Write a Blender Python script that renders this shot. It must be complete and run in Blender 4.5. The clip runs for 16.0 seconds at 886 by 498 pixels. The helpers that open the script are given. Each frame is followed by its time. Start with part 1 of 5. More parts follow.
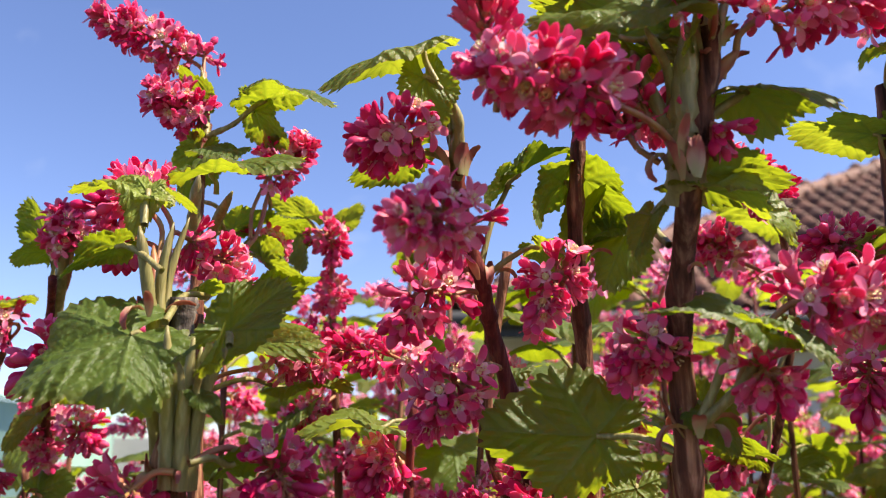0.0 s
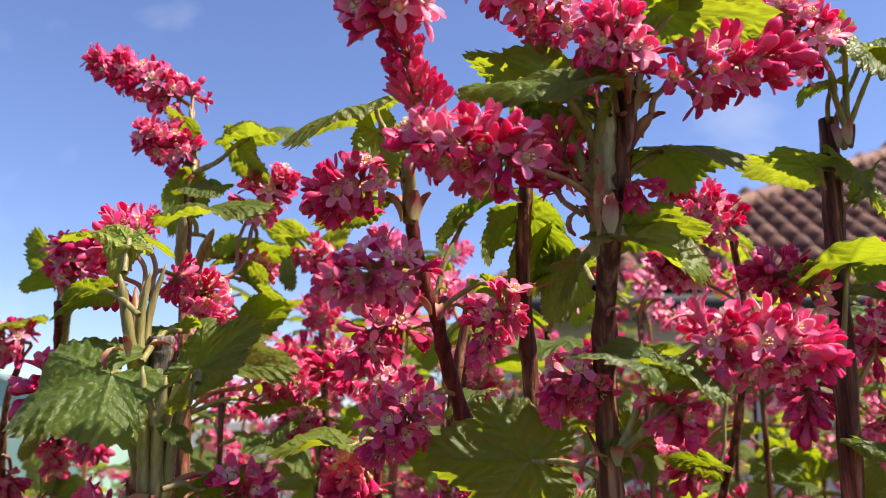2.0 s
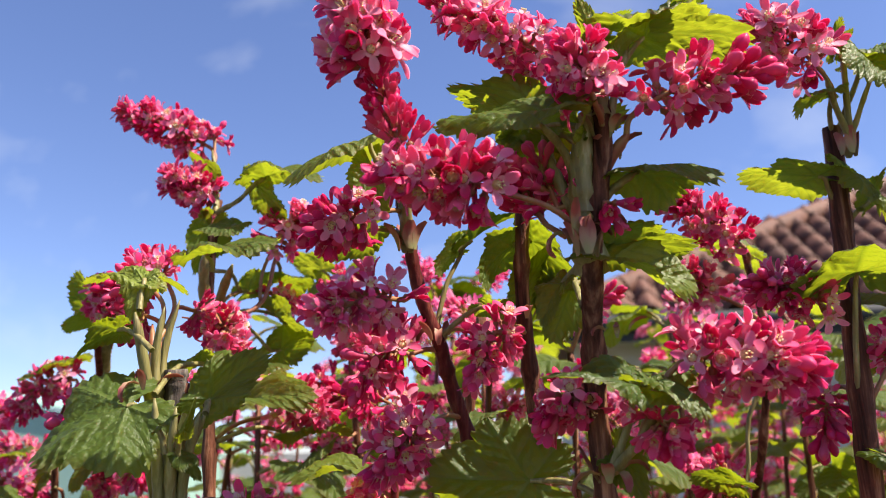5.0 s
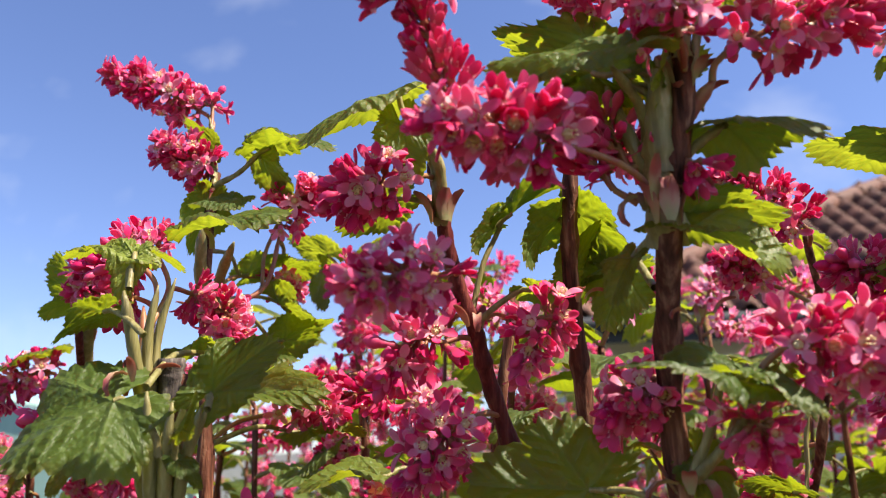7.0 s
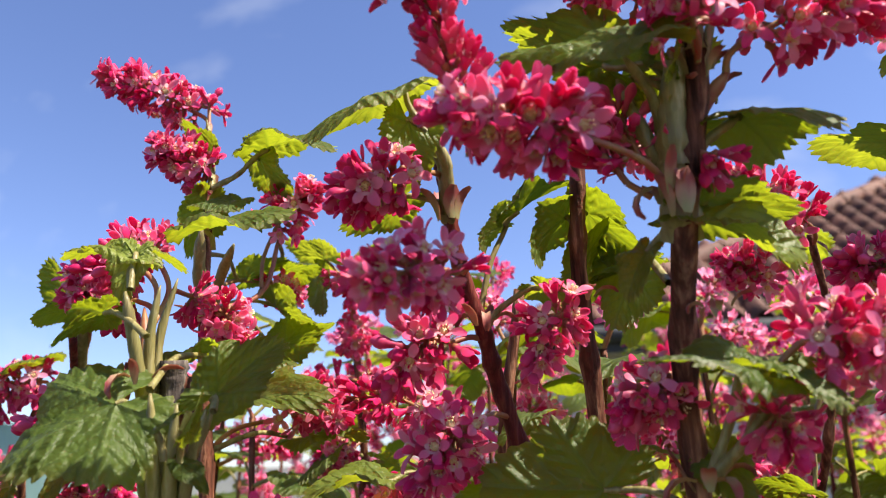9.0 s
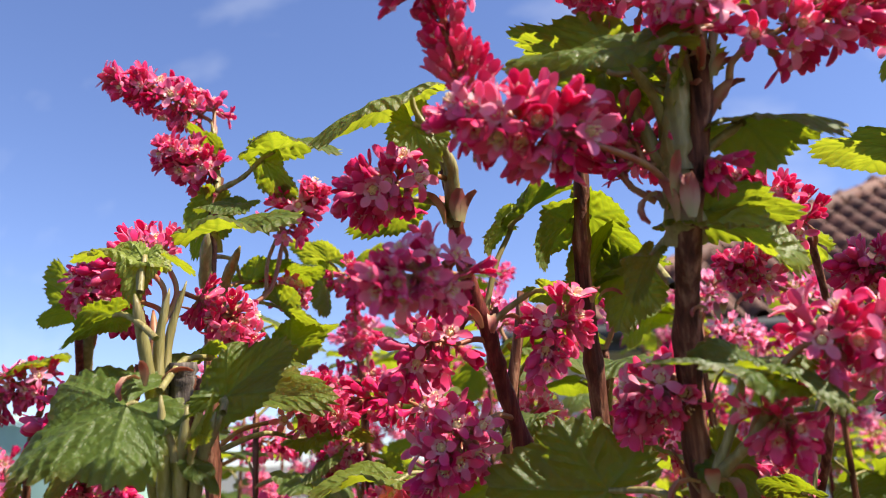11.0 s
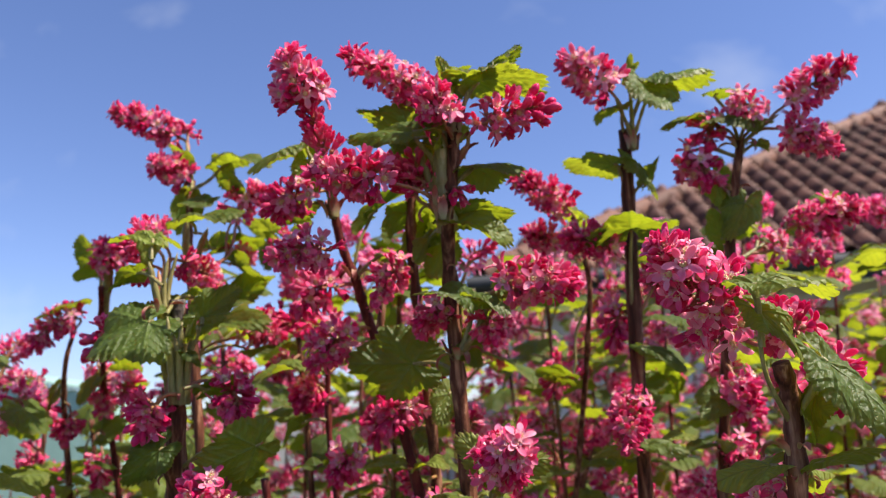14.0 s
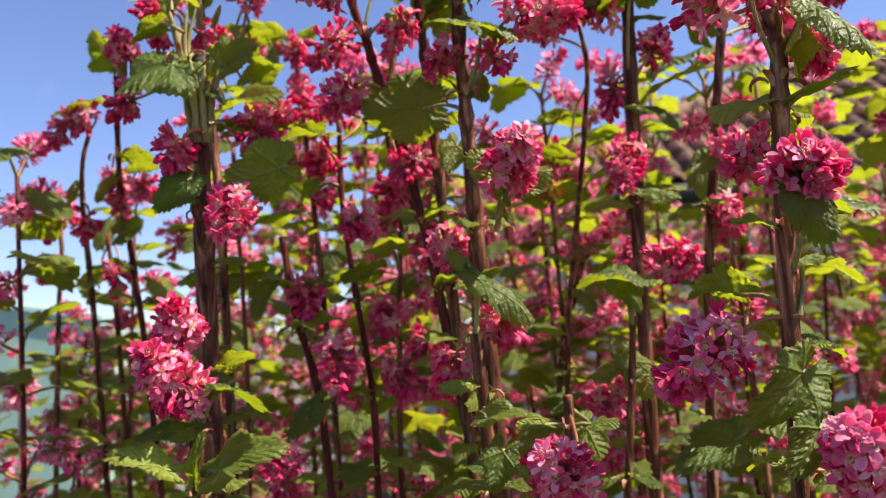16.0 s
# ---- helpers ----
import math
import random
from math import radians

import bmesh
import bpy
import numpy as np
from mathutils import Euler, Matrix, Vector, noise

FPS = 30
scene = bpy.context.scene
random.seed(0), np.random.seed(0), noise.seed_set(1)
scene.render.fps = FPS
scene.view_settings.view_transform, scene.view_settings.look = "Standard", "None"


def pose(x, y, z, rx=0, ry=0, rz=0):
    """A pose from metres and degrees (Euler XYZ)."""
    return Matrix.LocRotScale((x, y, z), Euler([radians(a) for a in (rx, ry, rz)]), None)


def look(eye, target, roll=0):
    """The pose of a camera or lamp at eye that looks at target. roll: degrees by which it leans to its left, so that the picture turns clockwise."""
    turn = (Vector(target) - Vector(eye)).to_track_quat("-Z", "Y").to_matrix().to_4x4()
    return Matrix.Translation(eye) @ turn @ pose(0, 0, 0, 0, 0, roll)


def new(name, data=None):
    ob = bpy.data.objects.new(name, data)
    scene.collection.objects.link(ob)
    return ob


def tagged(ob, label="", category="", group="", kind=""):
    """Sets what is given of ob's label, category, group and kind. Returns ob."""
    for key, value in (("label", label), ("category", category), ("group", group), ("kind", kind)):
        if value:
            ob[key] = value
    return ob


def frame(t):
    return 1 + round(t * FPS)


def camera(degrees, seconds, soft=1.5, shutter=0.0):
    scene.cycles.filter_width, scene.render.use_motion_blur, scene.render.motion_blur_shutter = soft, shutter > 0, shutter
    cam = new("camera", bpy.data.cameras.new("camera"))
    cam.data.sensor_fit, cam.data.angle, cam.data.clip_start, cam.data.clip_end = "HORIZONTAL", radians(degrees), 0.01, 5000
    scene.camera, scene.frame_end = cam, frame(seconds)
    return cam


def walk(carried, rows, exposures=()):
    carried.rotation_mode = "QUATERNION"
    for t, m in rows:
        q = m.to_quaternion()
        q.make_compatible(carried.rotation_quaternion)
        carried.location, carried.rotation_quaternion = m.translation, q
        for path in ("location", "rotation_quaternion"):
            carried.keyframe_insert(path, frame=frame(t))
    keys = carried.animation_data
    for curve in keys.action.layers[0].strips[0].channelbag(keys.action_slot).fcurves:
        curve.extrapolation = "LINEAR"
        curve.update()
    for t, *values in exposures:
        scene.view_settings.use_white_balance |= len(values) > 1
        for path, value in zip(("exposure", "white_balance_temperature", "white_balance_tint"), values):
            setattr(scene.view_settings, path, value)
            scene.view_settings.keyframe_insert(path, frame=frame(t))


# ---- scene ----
cam = camera(59.2, 16.0, soft=1.0)
METRES, EYE, TILT, LEAN, TURN = 0.38, 1.5, 15.0, 0.0, 0.0
ROWS = [
    (0.0, 0.0, 0.0, 0.0, 0.0, -0.0, 0.0),
    (0.5, 0.0265, -0.0191, 0.0233, 0.93, -0.77, 0.22),
    (1.0, 0.0381, -0.0342, 0.0334, 1.52, -1.26, 0.3),
    (1.5, 0.0476, -0.046, 0.0429, 1.54, -1.47, 0.36),
    (2.0, 0.054, -0.0475, 0.0403, 1.99, -1.22, 0.63),
    (2.5, 0.0747, -0.047, 0.0148, 3.27, -0.3, 1.22),
    (3.0, 0.1107, -0.0534, 0.0277, 4.69, 0.51, 1.9),
    (3.5, 0.1161, -0.0649, 0.0359, 5.7, 0.93, 2.45),
    (4.0, 0.1113, -0.0602, 0.025, 6.32, 0.94, 2.9),
    (4.5, 0.1105, -0.0686, 0.0375, 6.64, 0.81, 3.2),
    (7.0, 0.0591, 0.0136, 0.0241, 5.49, 0.79, 2.68),
    (7.5, 0.0558, 0.0268, 0.0207, 4.85, 0.93, 2.69),
    (8.0, 0.0533, 0.0308, 0.0168, 4.47, 1.09, 2.77),
    (8.5, 0.0498, 0.0292, 0.018, 4.38, 1.32, 2.91),
    (9.0, 0.0443, 0.0208, 0.0161, 4.52, 1.6, 3.1),
    (11.5, 0.0397, 0.0147, 0.0189, 4.28, 1.52, 3.15),
    (12.0, 0.0397, 0.005, 0.0146, 4.2, 1.56, 3.35),
    (12.5, 0.0577, -0.0955, 0.0041, 3.95, 1.51, 3.61),
    (13.0, 0.0943, -0.2199, 0.0092, 3.28, 0.68, 3.73),
    (13.5, 0.1489, -0.3053, 0.0311, 2.55, -0.85, 3.72),
    (14.0, 0.1688, -0.3568, 0.0426, 2.18, -2.45, 3.77),
    (14.5, 0.167, -0.381, 0.0386, 2.2, -3.8, 3.92),
    (15.0, 0.1716, -0.4076, -0.0207, 2.32, -4.96, 4.02),
    (15.5, 0.1645, -0.431, -0.1051, 1.97, -6.27, 4.03),
    (16.0, 0.1345, -0.43, -0.1597, 1.3, -7.51, 4.0),
]
walk(cam, [(t, pose(0, 0, EYE, TILT, LEAN, TURN) @ pose(METRES * x, METRES * y, METRES * z, 90 + pitch, roll, yaw)) for t, x, y, z, yaw, pitch, roll in ROWS], [(0, 1.34, 7250, 10), (3.5, 1.14, 7050, 10), (8.5, 1.25, 7050, 10), (12, 1.19, 6980, 10), (14.5, 0.96, 6820, 10), (16, 1.22, 7250, 10)])

cam.data.dof.use_dof, cam.data.dof.focus_distance, cam.data.dof.aperture_fstop = True, 0.215, 21.0

# ---- daylight ----
SUN_WAY = Vector((0.54, -0.15, 0.83)).normalized()
world = bpy.data.worlds.new("sky")
scene.world = world
world.use_nodes = True
wn, wl = world.node_tree.nodes, world.node_tree.links
sky = wn.new("ShaderNodeTexSky")
sky.sky_type, sky.sun_disc = "NISHITA", False
sky.sun_elevation = math.asin(SUN_WAY.z)
sky.sun_rotation = math.atan2(SUN_WAY.x, SUN_WAY.y)
sky.air_density, sky.dust_density, sky.ozone_density = 1.0, 0.3, 1.6
tint = wn.new("ShaderNodeMix")
tint.data_type, tint.blend_type = "RGBA", "MULTIPLY"
tint.inputs[0].default_value = 1.0
tint.inputs[7].default_value = (0.93, 1.0, 1.37, 1)
wl.new(sky.outputs[0], tint.inputs[6])
# thin wisps of high cloud
where = wn.new("ShaderNodeTexCoord")
drawn = wn.new("ShaderNodeMapping")
drawn.inputs["Rotation"].default_value = (0.3, 0.5, 0.9)
drawn.inputs["Scale"].default_value = (2.2, 7.0, 5.0)
wisp = wn.new("ShaderNodeTexNoise")
wisp.inputs["Scale"].default_value, wisp.inputs["Detail"].default_value = 1.6, 6.0
thin = wn.new("ShaderNodeMapRange")
thin.inputs["From Min"].default_value, thin.inputs["From Max"].default_value = 0.58, 0.82
thin.inputs["To Max"].default_value = 0.30
veil = wn.new("ShaderNodeMix")
veil.data_type = "RGBA"
veil.inputs[7].default_value = (6.5, 7.0, 8.0, 1)
wl.new(where.outputs["Generated"], drawn.inputs["Vector"])
wl.new(drawn.outputs[0], wisp.inputs["Vector"])
wl.new(wisp.outputs["Fac"], thin.inputs["Value"])
wl.new(thin.outputs[0], veil.inputs[0])
wl.new(tint.outputs[2], veil.inputs[6])
wl.new(veil.outputs[2], wn["Background"].inputs[0])
wn["Background"].inputs[1].default_value = 0.070
sun = new("sun", bpy.data.lights.new("sun", "SUN"))
sun.data.energy, sun.data.angle, sun.data.color = 5.0, radians(0.5), (1.0, 0.94, 0.84)
sun.matrix_basis = look((3, -2, 6), Vector((3, -2, 6)) - SUN_WAY)


# ---- materials ----
class Mat:
    """A node material: a Principled surface with a few helpers to wire it."""

    def __init__(self, name, rough=0.6, metal=0.0, spec=0.5):
        self.m = bpy.data.materials.new(name)
        self.m.use_nodes = True
        self.n, self.l = self.m.node_tree.nodes, self.m.node_tree.links
        self.p = self.n["Principled BSDF"]
        self.p.inputs["Roughness"].default_value = rough
        self.p.inputs["Metallic"].default_value = metal
        self.p.inputs["Specular IOR Level"].default_value = spec

    def add(self, kind, **values):
        node = self.n.new("ShaderNode" + kind)
        for k, v in values.items():
            node.inputs[k.replace("_", " ")].default_value = v
        return node

    def noise(self, scale, detail=3.0, coord=None, rough=0.6):
        node = self.add("TexNoise", Scale=scale, Detail=detail, Roughness=rough)
        self.l.new(coord or self.coord(), node.inputs["Vector"])
        return node.outputs["Fac"]

    def coord(self, kind="Object", scale=None):
        out = self.n.new("ShaderNodeTexCoord").outputs[kind]
        if scale:
            mp = self.add("Mapping", Scale=scale)
            self.l.new(out, mp.inputs["Vector"])
            out = mp.outputs[0]
        return out

    def ramp(self, fac, *stops):
        node = self.n.new("ShaderNodeValToRGB")
        e = node.color_ramp.elements
        while len(e) < len(stops):
            e.new(0.5)
        for el, (p, c) in zip(e, stops):
            el.position, el.color = p, (*c, 1)
        self.l.new(fac, node.inputs[0])
        return node.outputs[0]

    def mix(self, a, b, fac, kind="MIX"):
        node = self.n.new("ShaderNodeMix")
        node.data_type, node.blend_type = "RGBA", kind
        for s, v in (("A", a), ("B", b)):
            sock = [i for i in node.inputs if i.name == s and i.type == "RGBA"][0]
            if isinstance(v, tuple):
                sock.default_value = (*v, 1)
            else:
                self.l.new(v, sock)
        if isinstance(fac, (int, float)):
            node.inputs[0].default_value = fac
        else:
            self.l.new(fac, node.inputs[0])
        return [o for o in node.outputs if o.type == "RGBA"][0]

    def math(self, op, a, b=0.0):
        node = self.n.new("ShaderNodeMath")
        node.operation = op
        for i, v in enumerate((a, b)):
            if isinstance(v, (int, float)):
                node.inputs[i].default_value = v
            else:
                self.l.new(v, node.inputs[i])
        return node.outputs[0]

    def attr(self, name):
        node = self.n.new("ShaderNodeAttribute")
        node.attribute_name = name
        return node.outputs["Fac"]

    def rand(self):
        return self.n.new("ShaderNodeObjectInfo").outputs["Random"]

    def island(self):
        return self.n.new("ShaderNodeNewGeometry").outputs["Random Per Island"]

    def colour(self, out):
        self.l.new(out, self.p.inputs["Base Color"])
        return self

    def bump(self, height, strength=0.4, distance=0.001):
        node = self.add("Bump", Strength=strength, Distance=distance)
        self.l.new(height, node.inputs["Height"])
        self.l.new(node.outputs[0], self.p.inputs["Normal"])
        return node.outputs[0]

    def glow_through(self, colour, share):
        """Thin tissue: part of the light passes through."""
        tr = self.n.new("ShaderNodeBsdfTranslucent")
        if isinstance(colour, tuple):
            tr.inputs[0].default_value = (*colour, 1)
        else:
            self.l.new(colour, tr.inputs[0])
        mx = self.n.new("ShaderNodeMixShader")
        mx.inputs[0].default_value = share
        self.l.new(self.p.outputs[0], mx.inputs[1])
        self.l.new(tr.outputs[0], mx.inputs[2])
        self.l.new(mx.outputs[0], self.n["Material Output"].inputs["Surface"])
        return self


def leaf_material(name, young=0.0):
    m = Mat(name, 0.47, 0, 0.36)
    vary = m.math("ADD", m.math("MULTIPLY", m.rand(), 0.6), m.math("MULTIPLY", m.noise(90), 0.4))
    old = m.ramp(vary, (0.15, (0.044, 0.084, 0.018)), (0.55, (0.084, 0.130, 0.025)), (0.9, (0.140, 0.180, 0.033)))
    base = m.mix(old, (0.32, 0.38, 0.07), young)
    pleat = m.math("SINE", m.math("MULTIPLY", m.attr("vein_run"), 38.0))
    rib = m.math("SUBTRACT", 1.0, m.math("MINIMUM", m.math("MULTIPLY", m.attr("vein_side"), 22.0), 1.0))
    thread = m.math("POWER", m.math("MAXIMUM", m.math("MULTIPLY", pleat, -1.0), 0.0), 6.0)
    line = m.math("MAXIMUM", rib, m.math("MULTIPLY", thread, 0.7))
    base = m.mix(base, (0.22, 0.29, 0.08), m.math("MULTIPLY", line, 0.42))
    edge = m.math("POWER", m.attr("rim"), 14.0)
    base = m.mix(base, (0.22, 0.10, 0.04), m.math("MULTIPLY", edge, 0.30 + 0.4 * young))
    m.colour(base)
    net = m.add("TexVoronoi", Scale=620.0)
    m.l.new(m.coord(), net.inputs["Vector"])
    crinkle = m.math("ADD", m.math("MULTIPLY", net.outputs["Distance"], -0.45), m.noise(300, 4))
    h = m.math("ADD", m.math("MULTIPLY", m.math("MULTIPLY", pleat, m.math("MINIMUM", m.math("MULTIPLY", m.attr("vein_side"), 6.0), 1.0)), 0.55), crinkle)
    h = m.math("SUBTRACT", h, m.math("MULTIPLY", rib, 0.7))
    m.bump(h, 0.8, 0.0013)
    thro = m.mix(m.ramp(vary, (0.2, (0.33, 0.40, 0.014)), (0.9, (0.50, 0.54, 0.030))), (0.10, 0.17, 0.01), m.math("MULTIPLY", line, 0.50))
    m.glow_through(thro, 0.48)
    return m.m


LEAF = leaf_material("currant_leaf")
LEAF_YOUNG = leaf_material("young_leaf", 0.65)


def petal_material(name, tip, mid, throat, share, paleness=0.8):
    m = Mat(name, 0.42, 0, 0.25)
    vary = m.math("ADD", m.math("MULTIPLY", m.rand(), 0.55), m.math("MULTIPLY", m.island(), 0.45))
    along = m.ramp(m.attr("along"), (0.0, throat), (0.35, mid), (1.0, tip))
    deep = m.mix(along, (0.86, 0.40, 0.54), 1.0, "MULTIPLY")
    pale = m.mix(along, (0.99, 0.66, 0.77), paleness)
    col = m.mix(deep, along, m.math("MINIMUM", m.math("MULTIPLY", vary, 2.0), 1.0))
    col = m.mix(col, pale, m.math("MAXIMUM", m.math("MULTIPLY", m.math("SUBTRACT", vary, 0.42), 1.9), 0.0))
    streak = m.noise(1.0, 2, m.coord("Object", (900, 900, 250)))
    col = m.mix(col, (0.74, 0.04, 0.19), m.math("MULTIPLY", streak, 0.30))
    m.colour(col)
    m.bump(streak, 0.25, 0.0004)
    m.glow_through(col, share)
    return m.m


SEPAL = petal_material("rose_pink_sepal", (0.97, 0.114, 0.395), (0.98, 0.25, 0.51), (0.99, 0.80, 0.86), 0.60, 0.85)
BUD = petal_material("crimson_bud", (0.80, 0.026, 0.190), (0.64, 0.016, 0.130), (0.45, 0.05, 0.06), 0.36, 0.25)
# Paler sepal: old bloom, and sunlight put into the colour of bright clusters.
LIT_FADE = petal_material("lit_faded_pink_sepal", (0.95, 0.42, 0.64), (0.95, 0.52, 0.72), (0.96, 0.80, 0.86), 0.55)
INNER = petal_material("white_inner_petal", (0.93, 0.78, 0.80), (0.92, 0.70, 0.74), (0.84, 0.42, 0.44), 0.4)
m = Mat("cream_stamen", 0.6)
m.colour(m.ramp(m.noise(800), (0.3, (0.75, 0.55, 0.22)), (0.7, (0.85, 0.75, 0.45))))
STAMEN = m.m


def bark_material(name, dark, mid, pale, gloss):
    m = Mat(name, gloss, 0, 0.15)
    run = m.noise(1.0, 4, m.coord("Object", (420, 420, 22)))
    patch = m.noise(55, 4)
    col = m.ramp(run, (0.32, dark), (0.52, mid), (0.71, pale))
    col = m.mix(col, dark, m.ramp(patch, (0.45, (0, 0, 0)), (0.75, (0.7, 0.7, 0.7))))
    m.colour(col)
    m.bump(m.math("ADD", run, m.math("MULTIPLY", m.noise(600), 0.3)), 0.8, 0.0012)
    return m.m


BARK = bark_material("brown_bark", (0.026, 0.008, 0.005), (0.150, 0.053, 0.031), (0.46, 0.24, 0.145), 0.66)
BARK_RED = bark_material("dark_red_bark", (0.045, 0.007, 0.008), (0.110, 0.018, 0.018), (0.22, 0.06, 0.04), 0.5)
DEADWOOD = bark_material("weathered_cut_wood", (0.025, 0.020, 0.020), (0.085, 0.068, 0.062), (0.27, 0.23, 0.19), 0.85)
m = Mat("green_shoot", 0.5)
run = m.noise(1.0, 3, m.coord("Object", (500, 500, 40)))
m.colour(m.mix(m.ramp(run, (0.3, (0.11, 0.115, 0.034)), (0.55, (0.25, 0.25, 0.082)), (0.72, (0.42, 0.39, 0.18))), (0.26, 0.10, 0.05), m.math("MULTIPLY", m.noise(70, 4), 0.45)))
m.bump(run, 0.7, 0.0009)
m.glow_through((0.35, 0.38, 0.08), 0.12)
SHOOT = m.m
m = Mat("flower_stalk", 0.5)
m.colour(m.ramp(m.noise(150), (0.3, (0.26, 0.040, 0.040)), (0.7, (0.30, 0.19, 0.06))))
STALK = m.m
m = Mat("papery_bract", 0.6)
grain = m.noise(1.0, 3, m.coord("Object", (300, 300, 60)))
tipward = m.math("ADD", m.attr("along"), m.math("MULTIPLY", m.math("SUBTRACT", grain, 0.5), 0.9))
m.colour(m.ramp(tipward, (0.1, (0.33, 0.31, 0.14)), (0.45, (0.42, 0.24, 0.16)), (0.75, (0.34, 0.07, 0.07)), (1.0, (0.24, 0.08, 0.06))))
m.bump(grain, 0.4, 0.0006)
m.glow_through((0.55, 0.20, 0.12), 0.25)
BRACT = m.m


# ---- building plants ----
def V(*a):
    return Vector(a)


WORLD = {}


def mesh_of(name, verts, faces, mats, slots=None, attrs=None, smooth=True):
    me = bpy.data.meshes.new(name)
    me.from_pydata([tuple(v) for v in verts], [], faces)
    for mt in mats:
        me.materials.append(mt)
    if slots:
        me.polygons.foreach_set("material_index", slots)
    if smooth:
        me.polygons.foreach_set("use_smooth", [True] * len(me.polygons))
    for key, vals in (attrs or {}).items():
        me.attributes.new(key, "FLOAT", "POINT").data.foreach_set("value", vals)
    me.update()
    return me


def part(name, me, parent, m=None, label=""):
    """One mesh object under a thing or part, at the world pose m."""
    ob = new(name, me)
    m = m or WORLD[parent.name].copy()
    ob.parent = parent
    ob.matrix_basis = WORLD[parent.name].inverted() @ m
    WORLD[ob.name] = m
    if label:
        ob["label"] = label
    return ob


def thing(name, at, label, category, group=""):
    ob = new(name)
    ob.matrix_basis = Matrix.Translation(at)
    ob.empty_display_size = 0.02
    WORLD[ob.name] = Matrix.Translation(at)
    return tagged(ob, label, category, group)


def spline(pts, steps=5):
    """Points along a smooth curve through pts."""
    p = [Vector(q) for q in pts]
    if len(p) < 3:
        return [p[0].lerp(p[1], i / steps) for i in range(steps + 1)]
    gap = [max((b - a).length, 1e-7) for a, b in zip(p, p[1:])]
    slope = [(b - a) / g for a, b, g in zip(p, p[1:], gap)]
    tan = [slope[0]] + [(slope[i] * gap[i - 1] + slope[i - 1] * gap[i]) / (gap[i - 1] + gap[i]) for i in range(1, len(gap))] + [slope[-1]]
    out = []
    for i, g in enumerate(gap):
        for k in range(steps):
            t = k / steps
            out.append(p[i] * (2 * t ** 3 - 3 * t * t + 1) + tan[i] * (g * (t ** 3 - 2 * t * t + t))
                       + p[i + 1] * (3 * t * t - 2 * t ** 3) + tan[i + 1] * (g * (t ** 3 - t * t)))
    return out + [p[-1].copy()]


class Build:
    """Gathers vertices and faces of one mesh."""

    def __init__(self):
        self.v, self.f, self.s, self.along = [], [], [], []

    def tube(self, pts, r0, r1, seg=6, slot=0, cap=True, radii=None, ripple=0.0, rng=None):
        n = len(pts)
        ring = []
        side = None
        for i, q in enumerate(pts):
            d = (pts[min(i + 1, n - 1)] - pts[max(i - 1, 0)]).normalized()
            if side is None:
                side = d.orthogonal().normalized()
            side = (side - d * side.dot(d)).normalized()
            up = d.cross(side)
            r = radii[i] if radii else r0 + (r1 - r0) * i / (n - 1)
            row = []
            for k in range(seg):
                a = 2 * math.pi * k / seg
                rr = r * (1 + ripple * (rng.random() - 0.5)) if ripple else r
                row.append(len(self.v))
                self.v.append(q + rr * (math.cos(a) * side + math.sin(a) * up))
                self.along.append(i / (n - 1))
            ring.append(row)
        for a, b in zip(ring, ring[1:]):
            for k in range(seg):
                self.f.append((a[k], a[(k + 1) % seg], b[(k + 1) % seg], b[k]))
                self.s.append(slot)
        if cap:
            self.f.append(tuple(ring[-1]))
            self.s.append(slot)

    def sheet(self, rows, slot=0):
        """A strip of rows of points."""
        idx = []
        for i, row in enumerate(rows):
            idx.append([])
            for q in row:
                idx[-1].append(len(self.v))
                self.v.append(q)
                self.along.append(i / (len(rows) - 1))
        for a, b in zip(idx, idx[1:]):
            for k in range(len(a) - 1):
                self.f.append((a[k], a[k + 1], b[k + 1], b[k]))
                self.s.append(slot)

    def merge(self, other, m):
        o = len(self.v)
        self.v += [m @ q for q in other.v]
        self.f += [tuple(i + o for i in f) for f in other.f]
        self.s += other.s
        self.along += other.along

    def mesh(self, name, mats, origin=None):
        v = [q - origin for q in self.v] if origin else self.v
        return mesh_of(name, v, self.f, mats, self.s, {"along": self.along})


FLOWER_MATS = (SEPAL, BUD, INNER, STAMEN, STALK)


def petal(b, ang, z0, r0, length, width, spread, curl, slot, rows=4, cup=0.25, back=None):
    """One petal: starts at the mouth of the tube, opens by spread degrees from the axis and curls on. back: the slot of its outer skin."""
    ca, sa = math.cos(ang), math.sin(ang)
    out, side = V(ca, sa, 0), V(-sa, ca, 0)
    q, tilt, grid, skin = out * r0 + V(0, 0, z0), radians(spread), [], []
    shape = {5: (0.38, 0.72, 0.98, 1.0, 0.84, 0.36), 4: (0.46, 0.84, 1.0, 0.92, 0.40)}.get(rows, (0.6, 1.0, 0.55))
    for i in range(rows + 1):
        w = width * 0.5 * shape[i]
        d = out * math.sin(tilt) + V(0, 0, 1) * math.cos(tilt)
        nrm = out * -math.cos(tilt) + V(0, 0, 1) * math.sin(tilt)
        grid.append([q - side * w + nrm * w * cup, q, q + side * w + nrm * w * cup])
        skin.append([p - nrm * 0.00018 for p in grid[-1]])
        q = q + d * length / rows
        tilt += radians(curl) / rows
    b.sheet(grid, slot)
    if back is not None:
        b.sheet(skin, back)


